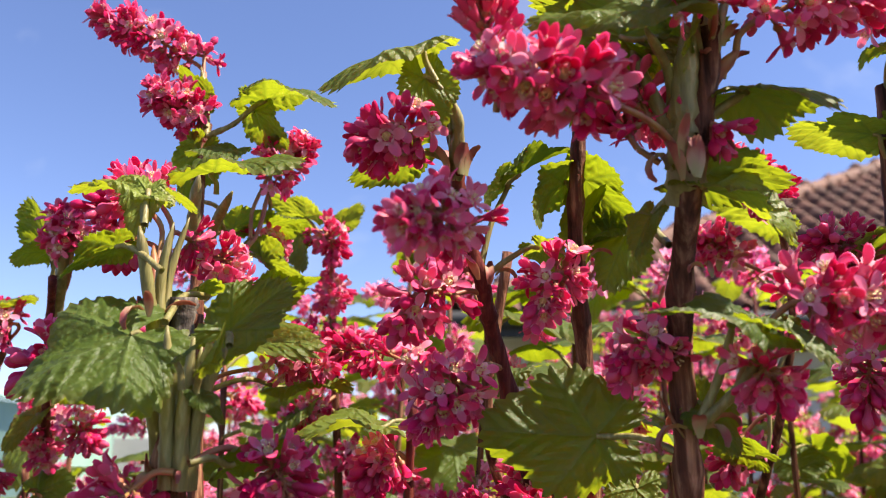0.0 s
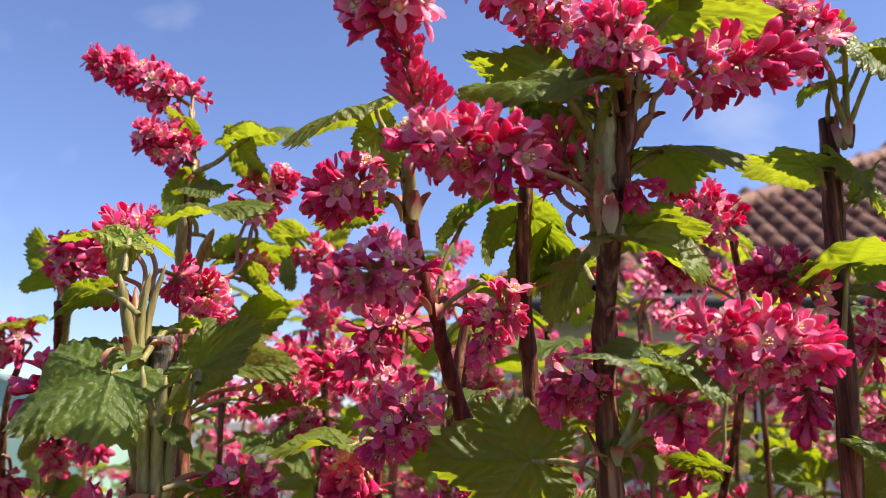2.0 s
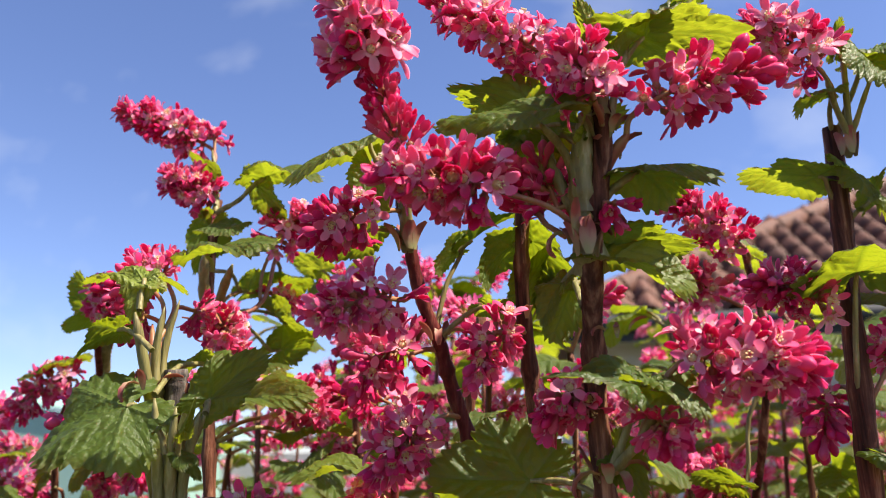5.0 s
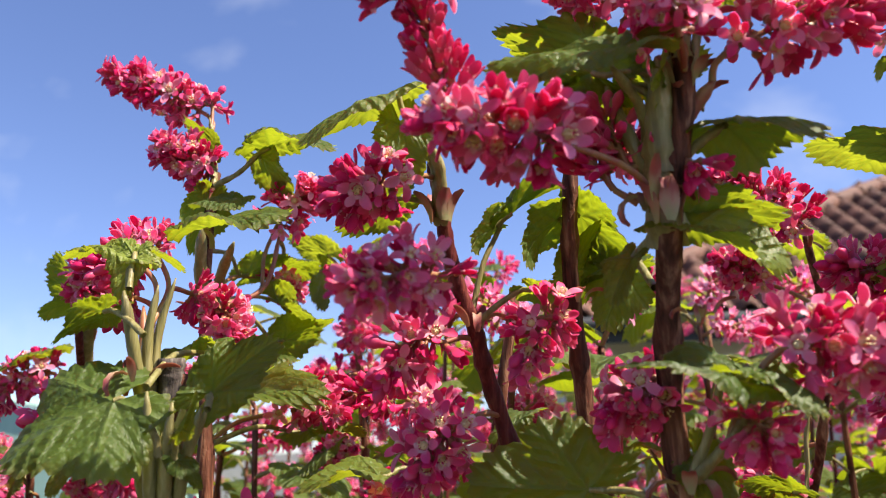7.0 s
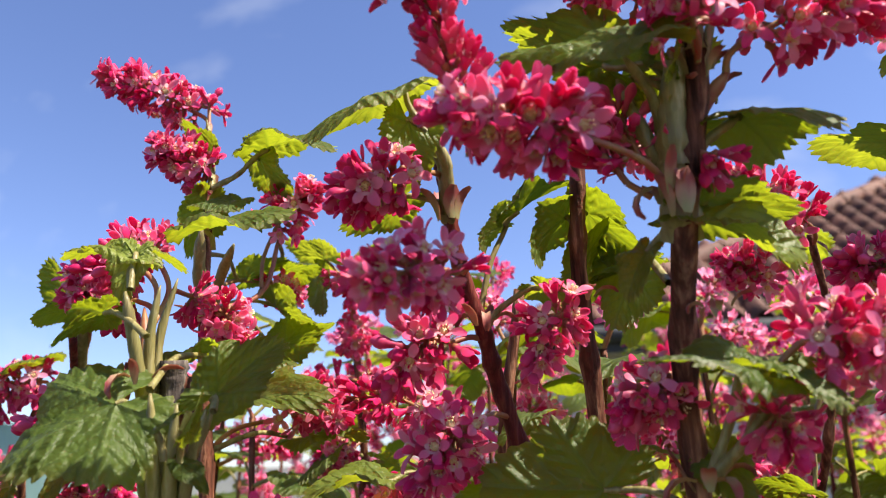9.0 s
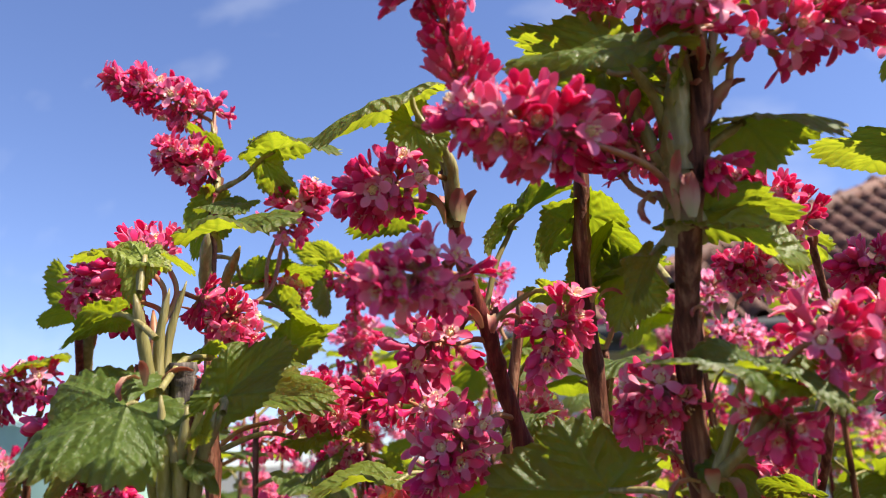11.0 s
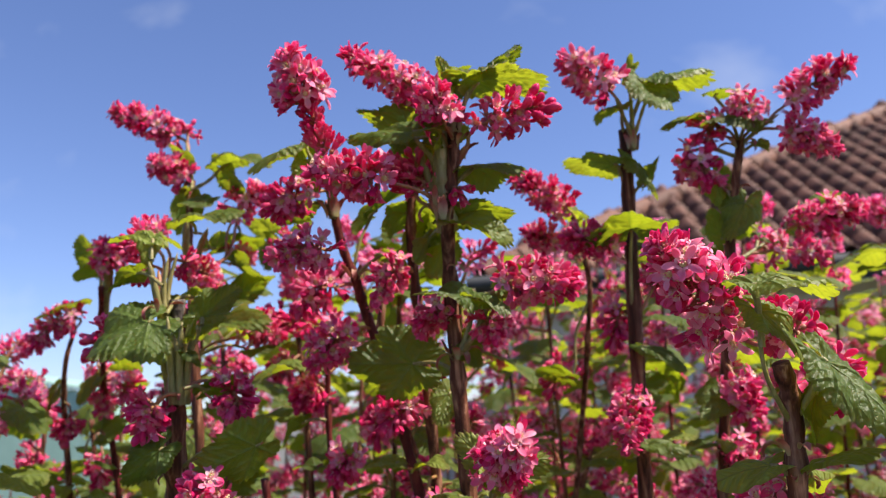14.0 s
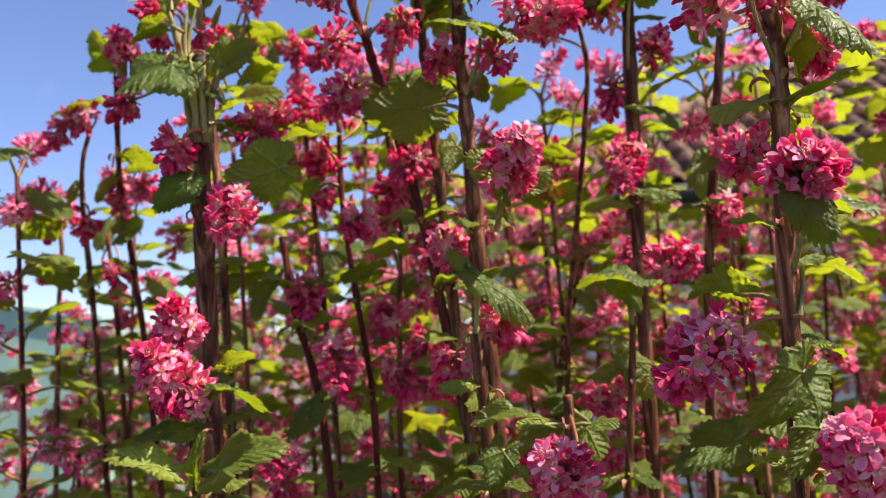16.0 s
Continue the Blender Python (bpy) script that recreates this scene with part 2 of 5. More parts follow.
def open_flower(rng, spread, low=False, skin=0):
    """A flower: round ovary, a throat that widens like a vase, five blunt petals, a pale inner crown and stamens."""
    b = Build()
    seg = 4 if low else 7
    mm = 0.001
    b.tube([V(0, 0, 0), V(0, 0, 0.8 * mm), V(0, 0, 1.7 * mm)], 0, 0, seg, 4, False, radii=[0.55 * mm, 1.15 * mm, 0.85 * mm])
    b.tube([V(0, 0, 1.6 * mm), V(0, 0, 2.6 * mm), V(0, 0, 3.8 * mm), V(0, 0, 5.0 * mm)], 0, 0, seg, 1, False,
           radii=[0.80 * mm, 0.95 * mm, 1.35 * mm, 1.75 * mm])
    if not low:
        b.tube([V(0, 0, 3.8 * mm), V(0, 0, 4.5 * mm)], 1.0 * mm, 1.15 * mm, seg, 3)
    for k in range(5):
        a = 2 * math.pi * (k + rng.uniform(-0.08, 0.08)) / 5
        petal(b, a, 4.8 * mm, 1.45 * mm, rng.uniform(3.6, 4.7) * mm, rng.uniform(2.1, 2.7) * mm,
              max(0, spread + rng.uniform(-20, 18)), rng.uniform(-30, 45) if skin == 0 else rng.uniform(-15, 20), skin, 2 if low else 5, rng.uniform(0.1, 0.55), None if low else 1)
        if not low:
            petal(b, a + 0.63, 4.7 * mm, 1.2 * mm, 1.7 * mm, 1.6 * mm, 12 + spread * 0.35, 12, 2, 2)
            st = V(math.cos(a + 0.3), math.sin(a + 0.3), 0)
            b.tube([st * 0.5 * mm + V(0, 0, 4.2 * mm), st * 0.7 * mm + V(0, 0, 6.0 * mm), st * 0.7 * mm + V(0, 0, 6.6 * mm)], 0, 0, 3, 3, True,
                   radii=[0.12 * mm, 0.12 * mm, 0.30 * mm])
    return b


def shut_flower(rng, low=False):
    """A closed bud: a slim tube that swells to a pointed tip with grooves between the folded petals."""
    b, mm, seg = Build(), 0.001, 5
    ln = rng.uniform(0.62, 0.90)
    prof = [(0, .5), (1.5, 1.25), (3, .85), (5, 1.15), (7, 1.75), (8.8, 1.6), (10.2, .85), (10.9, .1)]
    if low:
        prof = prof[::2] + prof[-1:]
    b.tube([V(0, 0, z * mm * ln) for z, r in prof], 0, 0, seg, 1, True, radii=[r * mm for z, r in prof])
    return b


rng = random.Random(5)
FLOWERS = {
    "open": [open_flower(rng, s) for s in (30, 42, 55, 68, 80)],
    "half": [open_flower(rng, s) for s in (2, 8, 16, 24)],
    "bud": [shut_flower(rng) for s in range(3)],
    "tube": [open_flower(rng, s, skin=1) for s in (0, 3, 8)],
}
FLOWER_MESH = {k: [b.mesh(k + "_flower", FLOWER_MATS) for b in v] for k, v in FLOWERS.items()}
PALER_MESH = {k: [b.mesh("faded_" + k + "_flower", (LIT_FADE, SEPAL, INNER, STAMEN, STALK)) for b in v] for k, v in FLOWERS.items()}
LOW = {
    "open": [open_flower(rng, s, True) for s in (45, 70)],
    "half": [open_flower(rng, s, True) for s in (10, 24)],
    "bud": [shut_flower(rng, True) for s in range(2)],
    "tube": [open_flower(rng, s, True, 1) for s in (0, 12)],
}


def raceme_plan(base, tip, n, opened, size, rng, arc, loft=1.0):
    """Where each flower of a cluster sits: pedicel start, pedicel end, way, kind, scale. Lower flowers open first, buds at the tip."""
    base, tip = Vector(base), Vector(tip)
    axis = tip - base
    tip = base + axis * max(0.35, 1 - 0.007 / axis.length)
    axis = tip - base
    mid = base.lerp(tip, 0.5) + V(0, 0, arc * axis.length)
    line = spline([base, mid, tip], 6)
    out = []
    for k in range(n):
        f = ((k + 0.5) / n) ** 0.85
        u = (0.06 + 0.94 * f) * (len(line) - 1)
        i = min(int(u), len(line) - 2)
        q = line[i].lerp(line[i + 1], u - i)
        d = (line[i + 1] - line[i]).normalized()
        s = d.orthogonal().normalized()
        a = radians(137.5) * k + rng.uniform(-0.35, 0.35)
        rad = math.cos(a) * s + math.sin(a) * d.cross(s)
        e = radians(5 + 75 * f ** 2.2 + rng.uniform(-24, 24))
        way = (rad * math.cos(e) + d * math.sin(e) + V(0, 0, -0.10)).normalized()
        ped = (2.6 - 1.2 * f) * 0.001 * size * loft * (rng.uniform(0.4, 1.0) if loft > 1 else 1)
        edge = f + rng.uniform(-0.16, 0.16)
        if opened < 0:
            e = radians(rng.uniform(36, 66))
            way = (rad * math.cos(e) + d * math.sin(e)).normalized()
        kind = "open" if edge < opened else "half" if edge < opened + 0.22 else "bud"
        if opened < 0:
            kind = rng.choice(("tube", "tube", "half", "bud"))
        if kind == "open" and rng.random() < 0.36:
            kind = "half" if rng.random() < 0.55 else "tube"
        out.append((q, q + way * ped, way, kind, size * rng.uniform(0.85, 1.12)))
    return line, out


def turned(at, way, spin, s):
    return Matrix.Translation(at) @ (Vector(way).to_track_quat("Z", "Y").to_matrix() @ Matrix.Rotation(spin, 3, "Z")).to_4x4() @ Matrix.Scale(s, 4)


def raceme(owner, root, base, tip, n=24, opened=0.75, size=1.0, arc=0.08, label="", loft=1.0, lit_fade=0.1):
    """A flower cluster, a share of its open flowers paler, both as old bloom and as sunlight put into the colour: a
    stalk from the stem at root to base, the spine on to tip, and its flowers, each one a part.
    """
    rng = random.Random(round(sum(base) * 1e4))
    line, plan = raceme_plan(base, tip, n, opened, size, rng, arc, loft)
    b = Build()
    root, base = Vector(root), Vector(base)
    away = (Vector(tip) - base).normalized()
    reach = (base - root).length
    b.tube(spline([root, root.lerp(base, 0.55) - away * 0.15 * reach + V(0, 0, 0.06 * reach), base], 6), 0.0008, 0.0007, 6, 4, False)
    b.tube(line, 0.0008, 0.0004, 5, 4)
    for q, e, way, kind, s in plan:
        b.tube([q, q.lerp(e, 0.5), e], 0.00045, 0.0005, 3, 4, False)
        scale = Build()
        petal(scale, 0, 0, 0, 0.0055 * s, 0.0016 * s, 14, rng.uniform(-10, 70), 1, 4, 0.5)
        b.merge(scale, turned(q, (way + V(0, 0, -0.35)).normalized(), rng.uniform(0, 6.28), 1))
    at = Matrix.Translation(base)
    cl = part("raceme", b.mesh("flower_spine", FLOWER_MATS, base), owner, at, label)
    for q, e, way, kind, s in plan:
        part("flower" if kind != "bud" else "flower_bud", rng.choice((PALER_MESH if kind == "open" and rng.random() < lit_fade else FLOWER_MESH)[kind]), cl, turned(e, way, rng.uniform(0, 6.28), s))
    return cl


def leaf_shape(a):
    """Outline of a currant leaf: three broad lobes and two small ones at the foot, blunt teeth."""
    r = 0.0
    for at, ln, w in ((0, 1.0, 0.84), (1.08, 0.84, 0.80), (-1.08, 0.84, 0.80), (2.1, 0.60, 0.75), (-2.1, 0.60, 0.75)):
        d = abs(a - at)
        r = max(r, ln * (1 - 0.38 * (d / w) ** 2) if d < w * 1.2 else 0)
    return max(r, 0.26)


def leaf_data(b_segs, rings, droop, fold, wave, seed):
    """Points of a leaf of length 1, its foot at the origin, its tip along +y, its upper side +z; and its vein coordinates."""
    rng = random.Random(seed)
    ph = rng.uniform(0, 6.28)
    lobes = (0, 1.08, -1.08, 2.1, -2.1)
    v, f, run, side, rim = [V(0, 0, 0)], [], [0.0], [0.0], [0.0]
    for j in range(b_segs + 1):
        a = -2.85 + 5.7 * j / b_segs
        r1 = leaf_shape(a)
        saw = (-0.5, 0.15, 0.5)[j % 3] + (0.25 if j % 9 == 2 else 0)
        r1 *= 1 + 0.070 * saw + rng.uniform(-0.03, 0.03)
        lobe = min(lobes, key=lambda q: abs(q - a))
        for i in range(1, rings + 1):
            r = r1 * (i / rings) ** 0.85
            x, y = math.sin(a) * r, math.cos(a) * r
            al, pe = r * math.cos(a - lobe), abs(r * math.sin(a - lobe))
            z = fold * abs(x) * 0.8 - droop * (y * abs(y)) * 0.5 - droop * 0.45 * x * x + wave * math.sin(3 * a + ph) * r * r
            z += 0.045 * r * math.cos(5.8 * (a - lobe)) + 0.05 * noise.noise(V(x * 3.2 + seed % 97, y * 3.2, 0.3)) * r + (0.026 if wave > 0.05 else 0.006) * math.sin(38 * (al - 0.8 * pe)) * min(1, 4 * pe) - 0.07 * (i / rings) ** 5 + 0.018 * noise.noise(V(x * 11, y * 11, seed % 31))
            v.append(V(x, y, z))
            run.append(al - 0.8 * pe)
            side.append(pe)
            rim.append(i / rings)
    for j in range(b_segs):
        o, p = 1 + j * rings, 1 + (j + 1) * rings
        f.append((0, o, p))
        for i in range(rings - 1):
            f.append((o + i, o + i + 1, p + i + 1, p + i))
    return v, f, run, side, rim


def leaf(owner, root, foot, tip, up=(0, -0.3, 1), width=1.0, droop=0.35, fold=0.25, wave=0.10, young=False, fine=True, label=""):
    """A leaf on its stalk: the stalk runs from the stem at root to the blade's foot; up is the way its upper side faces."""
    root, foot, tip = Vector(root), Vector(foot), Vector(tip)
    d = tip - foot
    ln = d.length
    d.normalize()
    up = Vector(up)
    up = (up - d * up.dot(d)).normalized()
    m = Matrix((d.cross(up) * width * 0.66 * ln, d * ln, up * ln)).transposed()
    rng = random.Random(round(sum(tip) * 1e4) + 7)
    if wave > 0.05:
        droop, fold, wave = droop * rng.uniform(0.6, 1.7), fold + rng.uniform(-0.15, 0.25), wave * rng.uniform(0.6, 2.0)
    v, f, run, side, rim = leaf_data(120 if fine else 36, 15 if fine else 4, droop, fold, wave, round(sum(tip) * 1e4))
    v = [m @ q for q in v]
    slots = [0] * len(f)
    b = Build()
    reach = (foot - root).length
    lead = root.lerp(foot, 0.5) + V(0, 0, 0.10 * reach)
    b.tube(spline([root - foot, lead - foot, -d * 0.06 * ln, V(0, 0, 0)], 4), 0.0009, 0.0006, 6, 1, False)
    o = len(v)
    v += b.v
    f += [tuple(i + o for i in q) for q in b.f]
    slots += b.s
    pad = [9.0] * len(b.v)
    me = mesh_of("leaf", v, f, (LEAF_YOUNG if young else LEAF, SHOOT), slots,
                 {"vein_run": run + pad, "vein_side": side + pad, "rim": rim + [0.0] * len(b.v)})
    return part("leaf", me, owner, Matrix.Translation(foot), label)


def stem(owner, pts, r0, r1, mat, name="stem", seg=10, knots=(), label=""):
    """A stem along pts, slightly uneven, swollen at its knots."""
    rng = random.Random(round(sum(pts[0]) * 1e4))
    line = spline(pts, 6)
    n = len(line)
    rad = []
    for i in range(n):
        r = r0 + (r1 - r0) * i / (n - 1)
        rad.append(r * (1 + 0.07 * math.sin(i * 1.7 + r0 * 9e3) + ((0.06 if name == "shoot" else 0.2) if i % 7 == 3 else 0.0)))
    if name == "shoot":
        rad[-3:] = [rad[-3] * 0.9, rad[-2] * 0.65, rad[-1] * 0.25]
        rad[0] *= 1.2
        rad[1] *= 1.1
    b = Build()
    b.tube(line, 0, 0, seg, 0, True, radii=rad, ripple=0.10, rng=rng)
    o = Vector(pts[0])
    return part(name, b.mesh(name, (mat,), o), owner, Matrix.Translation(o), label)


def bracts(owner, at, n=5, length=0.012, spread=55, label="curled pinkish papery bud scale", clasp=False):
    """Bud scales round a joint of the stem: broad ones clasp it like a boat, narrow ones curl away."""
    rng = random.Random(round(sum(at) * 1e4))
    for k in range(n):
        b = Build()
        a = 6.28 * k / n + rng.uniform(-0.4, 0.4)
        if clasp:
            petal(b, a, -0.5 * length, 0.0026, length * rng.uniform(0.9, 1.2), length * rng.uniform(0.42, 0.55), rng.uniform(4, 14), rng.uniform(0, 45), 0, 5, 0.5, 0)
        elif k % 2:
            petal(b, a, -0.25 * length, 0.0030, length * rng.uniform(0.8, 1.3), length * rng.uniform(0.26, 0.40), rng.uniform(12, 36), rng.uniform(-30, 110), 0, 5, 0.4, 0)
        else:
            petal(b, a, 0, 0.0028, length * rng.uniform(0.8, 1.35), length * 0.32, spread * rng.uniform(0.3, 1.0), rng.uniform(60, 200), 0, 5, 0.7, 0)
        part("bud_scale", b.mesh("bud_scale", (BRACT,)), owner, Matrix.Translation(at), label)


CANES = "canes of the flowering currant hedge"


def cane(pts, r0, r1, mat=None, label="tall brown woody flowering currant cane with pink flower clusters", foot=None):
    """A whole cane: from the soil up through pts (lowest first)."""
    low = Vector(pts[0])
    foot = Vector(foot) if foot else V(low.x * 1.0 + 0.02, low.y + 0.03, -0.01)
    c = thing("currant_cane", (foot.x, foot.y, 0), label, "shrub", CANES)
    knee = foot.lerp(low, 0.55) + V(0.006, -0.008, 0)
    stem(c, [foot, knee] + [Vector(p) for p in pts], r0, r1, mat or BARK)
    # low on the cane: joints with a few bud scales and small leaves
    rng = random.Random(round(sum(low) * 1e4) + 3)
    line = spline([foot, knee] + [Vector(p) for p in pts], 6)
    z, turn_at = 1.472 - rng.uniform(0, 0.03), rng.uniform(0, 6.28)
    while z > 1.33:
        i = next((i for i in range(len(line) - 1) if line[i].z <= z < line[i + 1].z), None)
        if i is not None:
            at = line[i].lerp(line[i + 1], (z - line[i].z) / (line[i + 1].z - line[i].z))
            bracts(c, at, 3, 0.0055, 75)
            for j in range(rng.choice((2, 2, 3))):
                a = turn_at + 2.3 * j + rng.uniform(-0.5, 0.5)
                way = V(math.cos(a), math.sin(a), rng.uniform(0.1, 0.7))
                base = at + way * rng.uniform(0.006, 0.010)
                leaf(c, at, base, base + V(way.x, way.y, rng.uniform(-0.3, 0.4)) * rng.uniform(0.009, 0.016), (0.15, -0.45, 0.85), width=rng.uniform(0.65, 0.95), young=rng.random() < 0.45, fine=False)
        turn_at += 1.9
        z -= rng.uniform(0.022, 0.042)
    return c


def shoot(owner, pts, r0=0.0016, r1=0.0011, mat=None):
    return stem(owner, pts, r0, r1, mat or SHOOT, "shoot", 7)


# ---- ground, house and shed behind ----
def grid_mesh(name, mat, size, step, at, lift):
    n = int(size / step)
    v, f = [], []
    for j in range(n + 1):
        for i in range(n + 1):
            x, y = -size / 2 + i * step, -size / 2 + j * step
            v.append(V(x, y, lift * noise.noise(V(x * 0.7, y * 0.7, 0)) if abs(x) < 20 and abs(y) < 20 else 0.0))
    for j in range(n):
        for i in range(n):
            a = j * (n + 1) + i
            f.append((a, a + 1, a + n + 2, a + n + 1))
    return new(name, mesh_of(name, [q + at for q in v], f, (mat,)))


m = Mat("garden_soil_and_grass", 0.9)
patch = m.noise(0.9, 5)
m.colour(m.mix(m.ramp(m.noise(40, 5), (0.3, (0.035, 0.050, 0.015)), (0.7, (0.085, 0.105, 0.030))),
               m.ramp(m.noise(60, 5), (0.3, (0.045, 0.030, 0.020)), (0.7, (0.12, 0.085, 0.055))), m.ramp(patch, (0.45, (0, 0, 0)), (0.6, (1, 1, 1)))))
m.bump(m.noise(120, 6), 0.7, 0.02)
tagged(grid_mesh("ground", m.m, 800, 8, V(0, 300, -0.015), 0.0), "garden ground of soil and short grass", "ground", kind="structure")

m = Mat("grey_white_render", 0.85)
m.colour(m.mix(m.ramp(m.noise(1.5, 5), (0.3, (0.40, 0.38, 0.36)), (0.7, (0.52, 0.50, 0.47))), (0.35, 0.34, 0.33), m.math("MULTIPLY", m.noise(14, 5), 0.4)))
m.bump(m.noise(160, 4), 0.5, 0.004)
RENDER = m.m
m = Mat("clay_tile", 0.75)
col = m.ramp(m.math("ADD", m.math("MULTIPLY", m.rand(), 0.7), m.math("MULTIPLY", m.noise(6, 4), 0.3)),
             (0.1, (0.065, 0.022, 0.014)), (0.5, (0.110, 0.038, 0.023)), (0.9, (0.165, 0.066, 0.042)))
m.colour(m.mix(col, (0.035, 0.026, 0.020), m.ramp(m.noise(16, 6), (0.45, (0, 0, 0)), (0.75, (0.8, 0.8, 0.8)))))
m.bump(m.noise(70, 4), 0.5, 0.004)
TILE = m.m
m = Mat("dark_grey_gutter", 0.75)
m.colour(m.ramp(m.noise(9, 3), (0.3, (0.020, 0.022, 0.027)), (0.7, (0.034, 0.037, 0.044))))
GUTTER = m.m
m = Mat("sea_green_boards", 0.6)
m.colour(m.mix(m.ramp(m.noise(1.0, 4, m.coord("Object", (12, 12, 1.5))), (0.3, (0.27, 0.44, 0.38)), (0.7, (0.34, 0.52, 0.45))), (0.10, 0.17, 0.14), m.math("MULTIPLY", m.noise(3, 5), 0.4)))
GREEN = m.m


def block(lo, hi, mat, bevel=0.004):
    bm = bmesh.new()
    bmesh.ops.create_cube(bm, size=1)
    for v in bm.verts:
        v.co = V(*(lo[i] if v.co[i] < 0 else hi[i] for i in range(3)))
    bmesh.ops.bevel(bm, geom=bm.edges[:], offset=bevel, segments=1, affect="EDGES")
    me = bpy.data.meshes.new("block")
    bm.to_mesh(me)
    bm.free()
    me.materials.append(mat)
    return me


def from_faces(name, verts, faces, mat):
    return mesh_of(name, [V(*q) for q in verts], faces, (mat,), smooth=False)


# ---- the canes in front ----

# the middle cane
c = cane([(0.0564, 0.1904, 1.4339), (0.0551, 0.1849, 1.4658), (0.0542, 0.1794, 1.4978), (0.0535, 0.1740, 1.5301), (0.0546, 0.1593, 1.5622), (0.0582, 0.1543, 1.5841), (0.0582, 0.1525, 1.5990)], 0.00348, 0.00241)
shoot(c, [(0.0582, 0.1527, 1.5907), (0.0584, 0.1513, 1.6021), (0.0571, 0.1495, 1.6172)], 0.00241, 0.00094)
shoot(c, [(0.0548, 0.1614, 1.5703), (0.0585, 0.1572, 1.5789), (0.0647, 0.1532, 1.5865)], 0.00174, 0.00147, STALK)
shoot(c, [(0.0529, 0.1599, 1.5698), (0.0535, 0.1557, 1.5792), (0.0542, 0.1533, 1.5859)], 0.00227, 0.00174)
shoot(c, [(0.0511, 0.1613, 1.5704), (0.0495, 0.1554, 1.5815), (0.0426, 0.1476, 1.5888)], 0.0012, 0.001)
shoot(c, [(0.0568, 0.1598, 1.5706), (0.0609, 0.1571, 1.5739), (0.0657, 0.1545, 1.5764)], 0.00114, 0.00094)
bracts(c, (0.0527, 0.1548, 1.5609), 4, 0.0095, 15, "pale pinkish papery sheath", True)
bracts(c, (0.0498, 0.1562, 1.5625), 4, 0.00798, 110)
bracts(c, (0.0597, 0.1570, 1.5810), 3, 0.00798, 12)
shoot(c, [(0.0586, 0.1537, 1.5826), (0.0628, 0.1516, 1.5995), (0.0664, 0.1504, 1.6096)], 0.0012, 0.00074)
bracts(c, (0.0589, 0.1532, 1.5872), 6, 0.00684, 55)
bracts(c, (0.0548, 0.1568, 1.5638), 6, 0.00741, 70)
bracts(c, (0.0555, 0.1738, 1.5061), 7, 0.00798, 80)
bracts(c, (0.0588, 0.1636, 1.5395), 4, 0.00513, 55)
leaf(c, (0.0583, 0.1508, 1.6068), (0.0579, 0.1502, 1.6109), (0.0546, 0.1490, 1.6214), (0, 0.7, 1), width=0.7, young=True, fold=0.5)
leaf(c, (0.0583, 0.1508, 1.6068), (0.0586, 0.1501, 1.6118), (0.0658, 0.1494, 1.6177), (0, 0.7, 1), width=0.7, young=True, fold=0.5)
leaf(c, (0.0628, 0.1516, 1.5995), (0.0672, 0.1502, 1.6111), (0.0965, 0.1570, 1.6140), (0, 0.25, 1), width=0.72, droop=0.3)
leaf(c, (0.0611, 0.1519, 1.5973), (0.0699, 0.1504, 1.6100), (0.0878, 0.1568, 1.6265), (-0.3, -0.2, 1), width=0.6, fold=0.5)
leaf(c, (0.0583, 0.1534, 1.5849), (0.0407, 0.1608, 1.5939), (0.0216, 0.1666, 1.6090), (0, 0.7, 1), width=0.8)
leaf(c, (0.0582, 0.1536, 1.5838), (0.0423, 0.1687, 1.5917), (0.0310, 0.1810, 1.5853), (0, 0.7, 1), width=0.9)
stem(c, [(0.0539, 0.1650, 1.5548), (0.0534, 0.1610, 1.5618), (0.0527, 0.1580, 1.5698)], 0.0043, 0.0036, SHOOT, "sheath", label="pale green flared leaf bases")
stem(c, [(0.0529, 0.1580, 1.5680), (0.0527, 0.1560, 1.5766), (0.0536, 0.1545, 1.5850), (0.0549, 0.1530, 1.5919)], 0.0036, 0.0020, SHOOT, "sheath")
shoot(c, [(0.0517, 0.1600, 1.5671), (0.0469, 0.1590, 1.5775), (0.0438, 0.1650, 1.5945)], 0.0019, 0.0012)
leaf(c, (0.0454, 0.1650, 1.5981), (0.0440, 0.1425, 1.5885), (0.0180, 0.1475, 1.5900), (0.25, -0.8, 0.7), width=0.62, droop=0.2)
leaf(c, (0.0542, 0.1534, 1.5856), (0.0541, 0.1533, 1.5859), (0.0606, 0.1583, 1.5956), (0, 0.7, 1), width=1.1, young=True)
leaf(c, (0.0542, 0.1534, 1.5856), (0.0534, 0.1576, 1.5884), (0.0484, 0.1677, 1.5999), (0, 0.7, 1), width=0.9)
leaf(c, (0.0657, 0.1545, 1.5764), (0.0658, 0.1560, 1.5778), (0.0848, 0.1550, 1.5796), (0.1, 0.22, 1), width=0.7, droop=0.4, fold=-0.1)
leaf(c, (0.0551, 0.1660, 1.5578), (0.0585, 0.1650, 1.5602), (0.0800, 0.1721, 1.5634), (0.1, 0.5, 1), width=0.8, droop=0.5)
leaf(c, (0.0544, 0.1644, 1.5576), (0.0585, 0.1630, 1.5571), (0.0804, 0.1660, 1.5514), (0.40, -0.65, 0.65), width=0.72, droop=0.3)
leaf(c, (0.0542, 0.1655, 1.5580), (0.0465, 0.1659, 1.5522), (0.0401, 0.1592, 1.5439), (0, -0.4, 1), width=0.7)
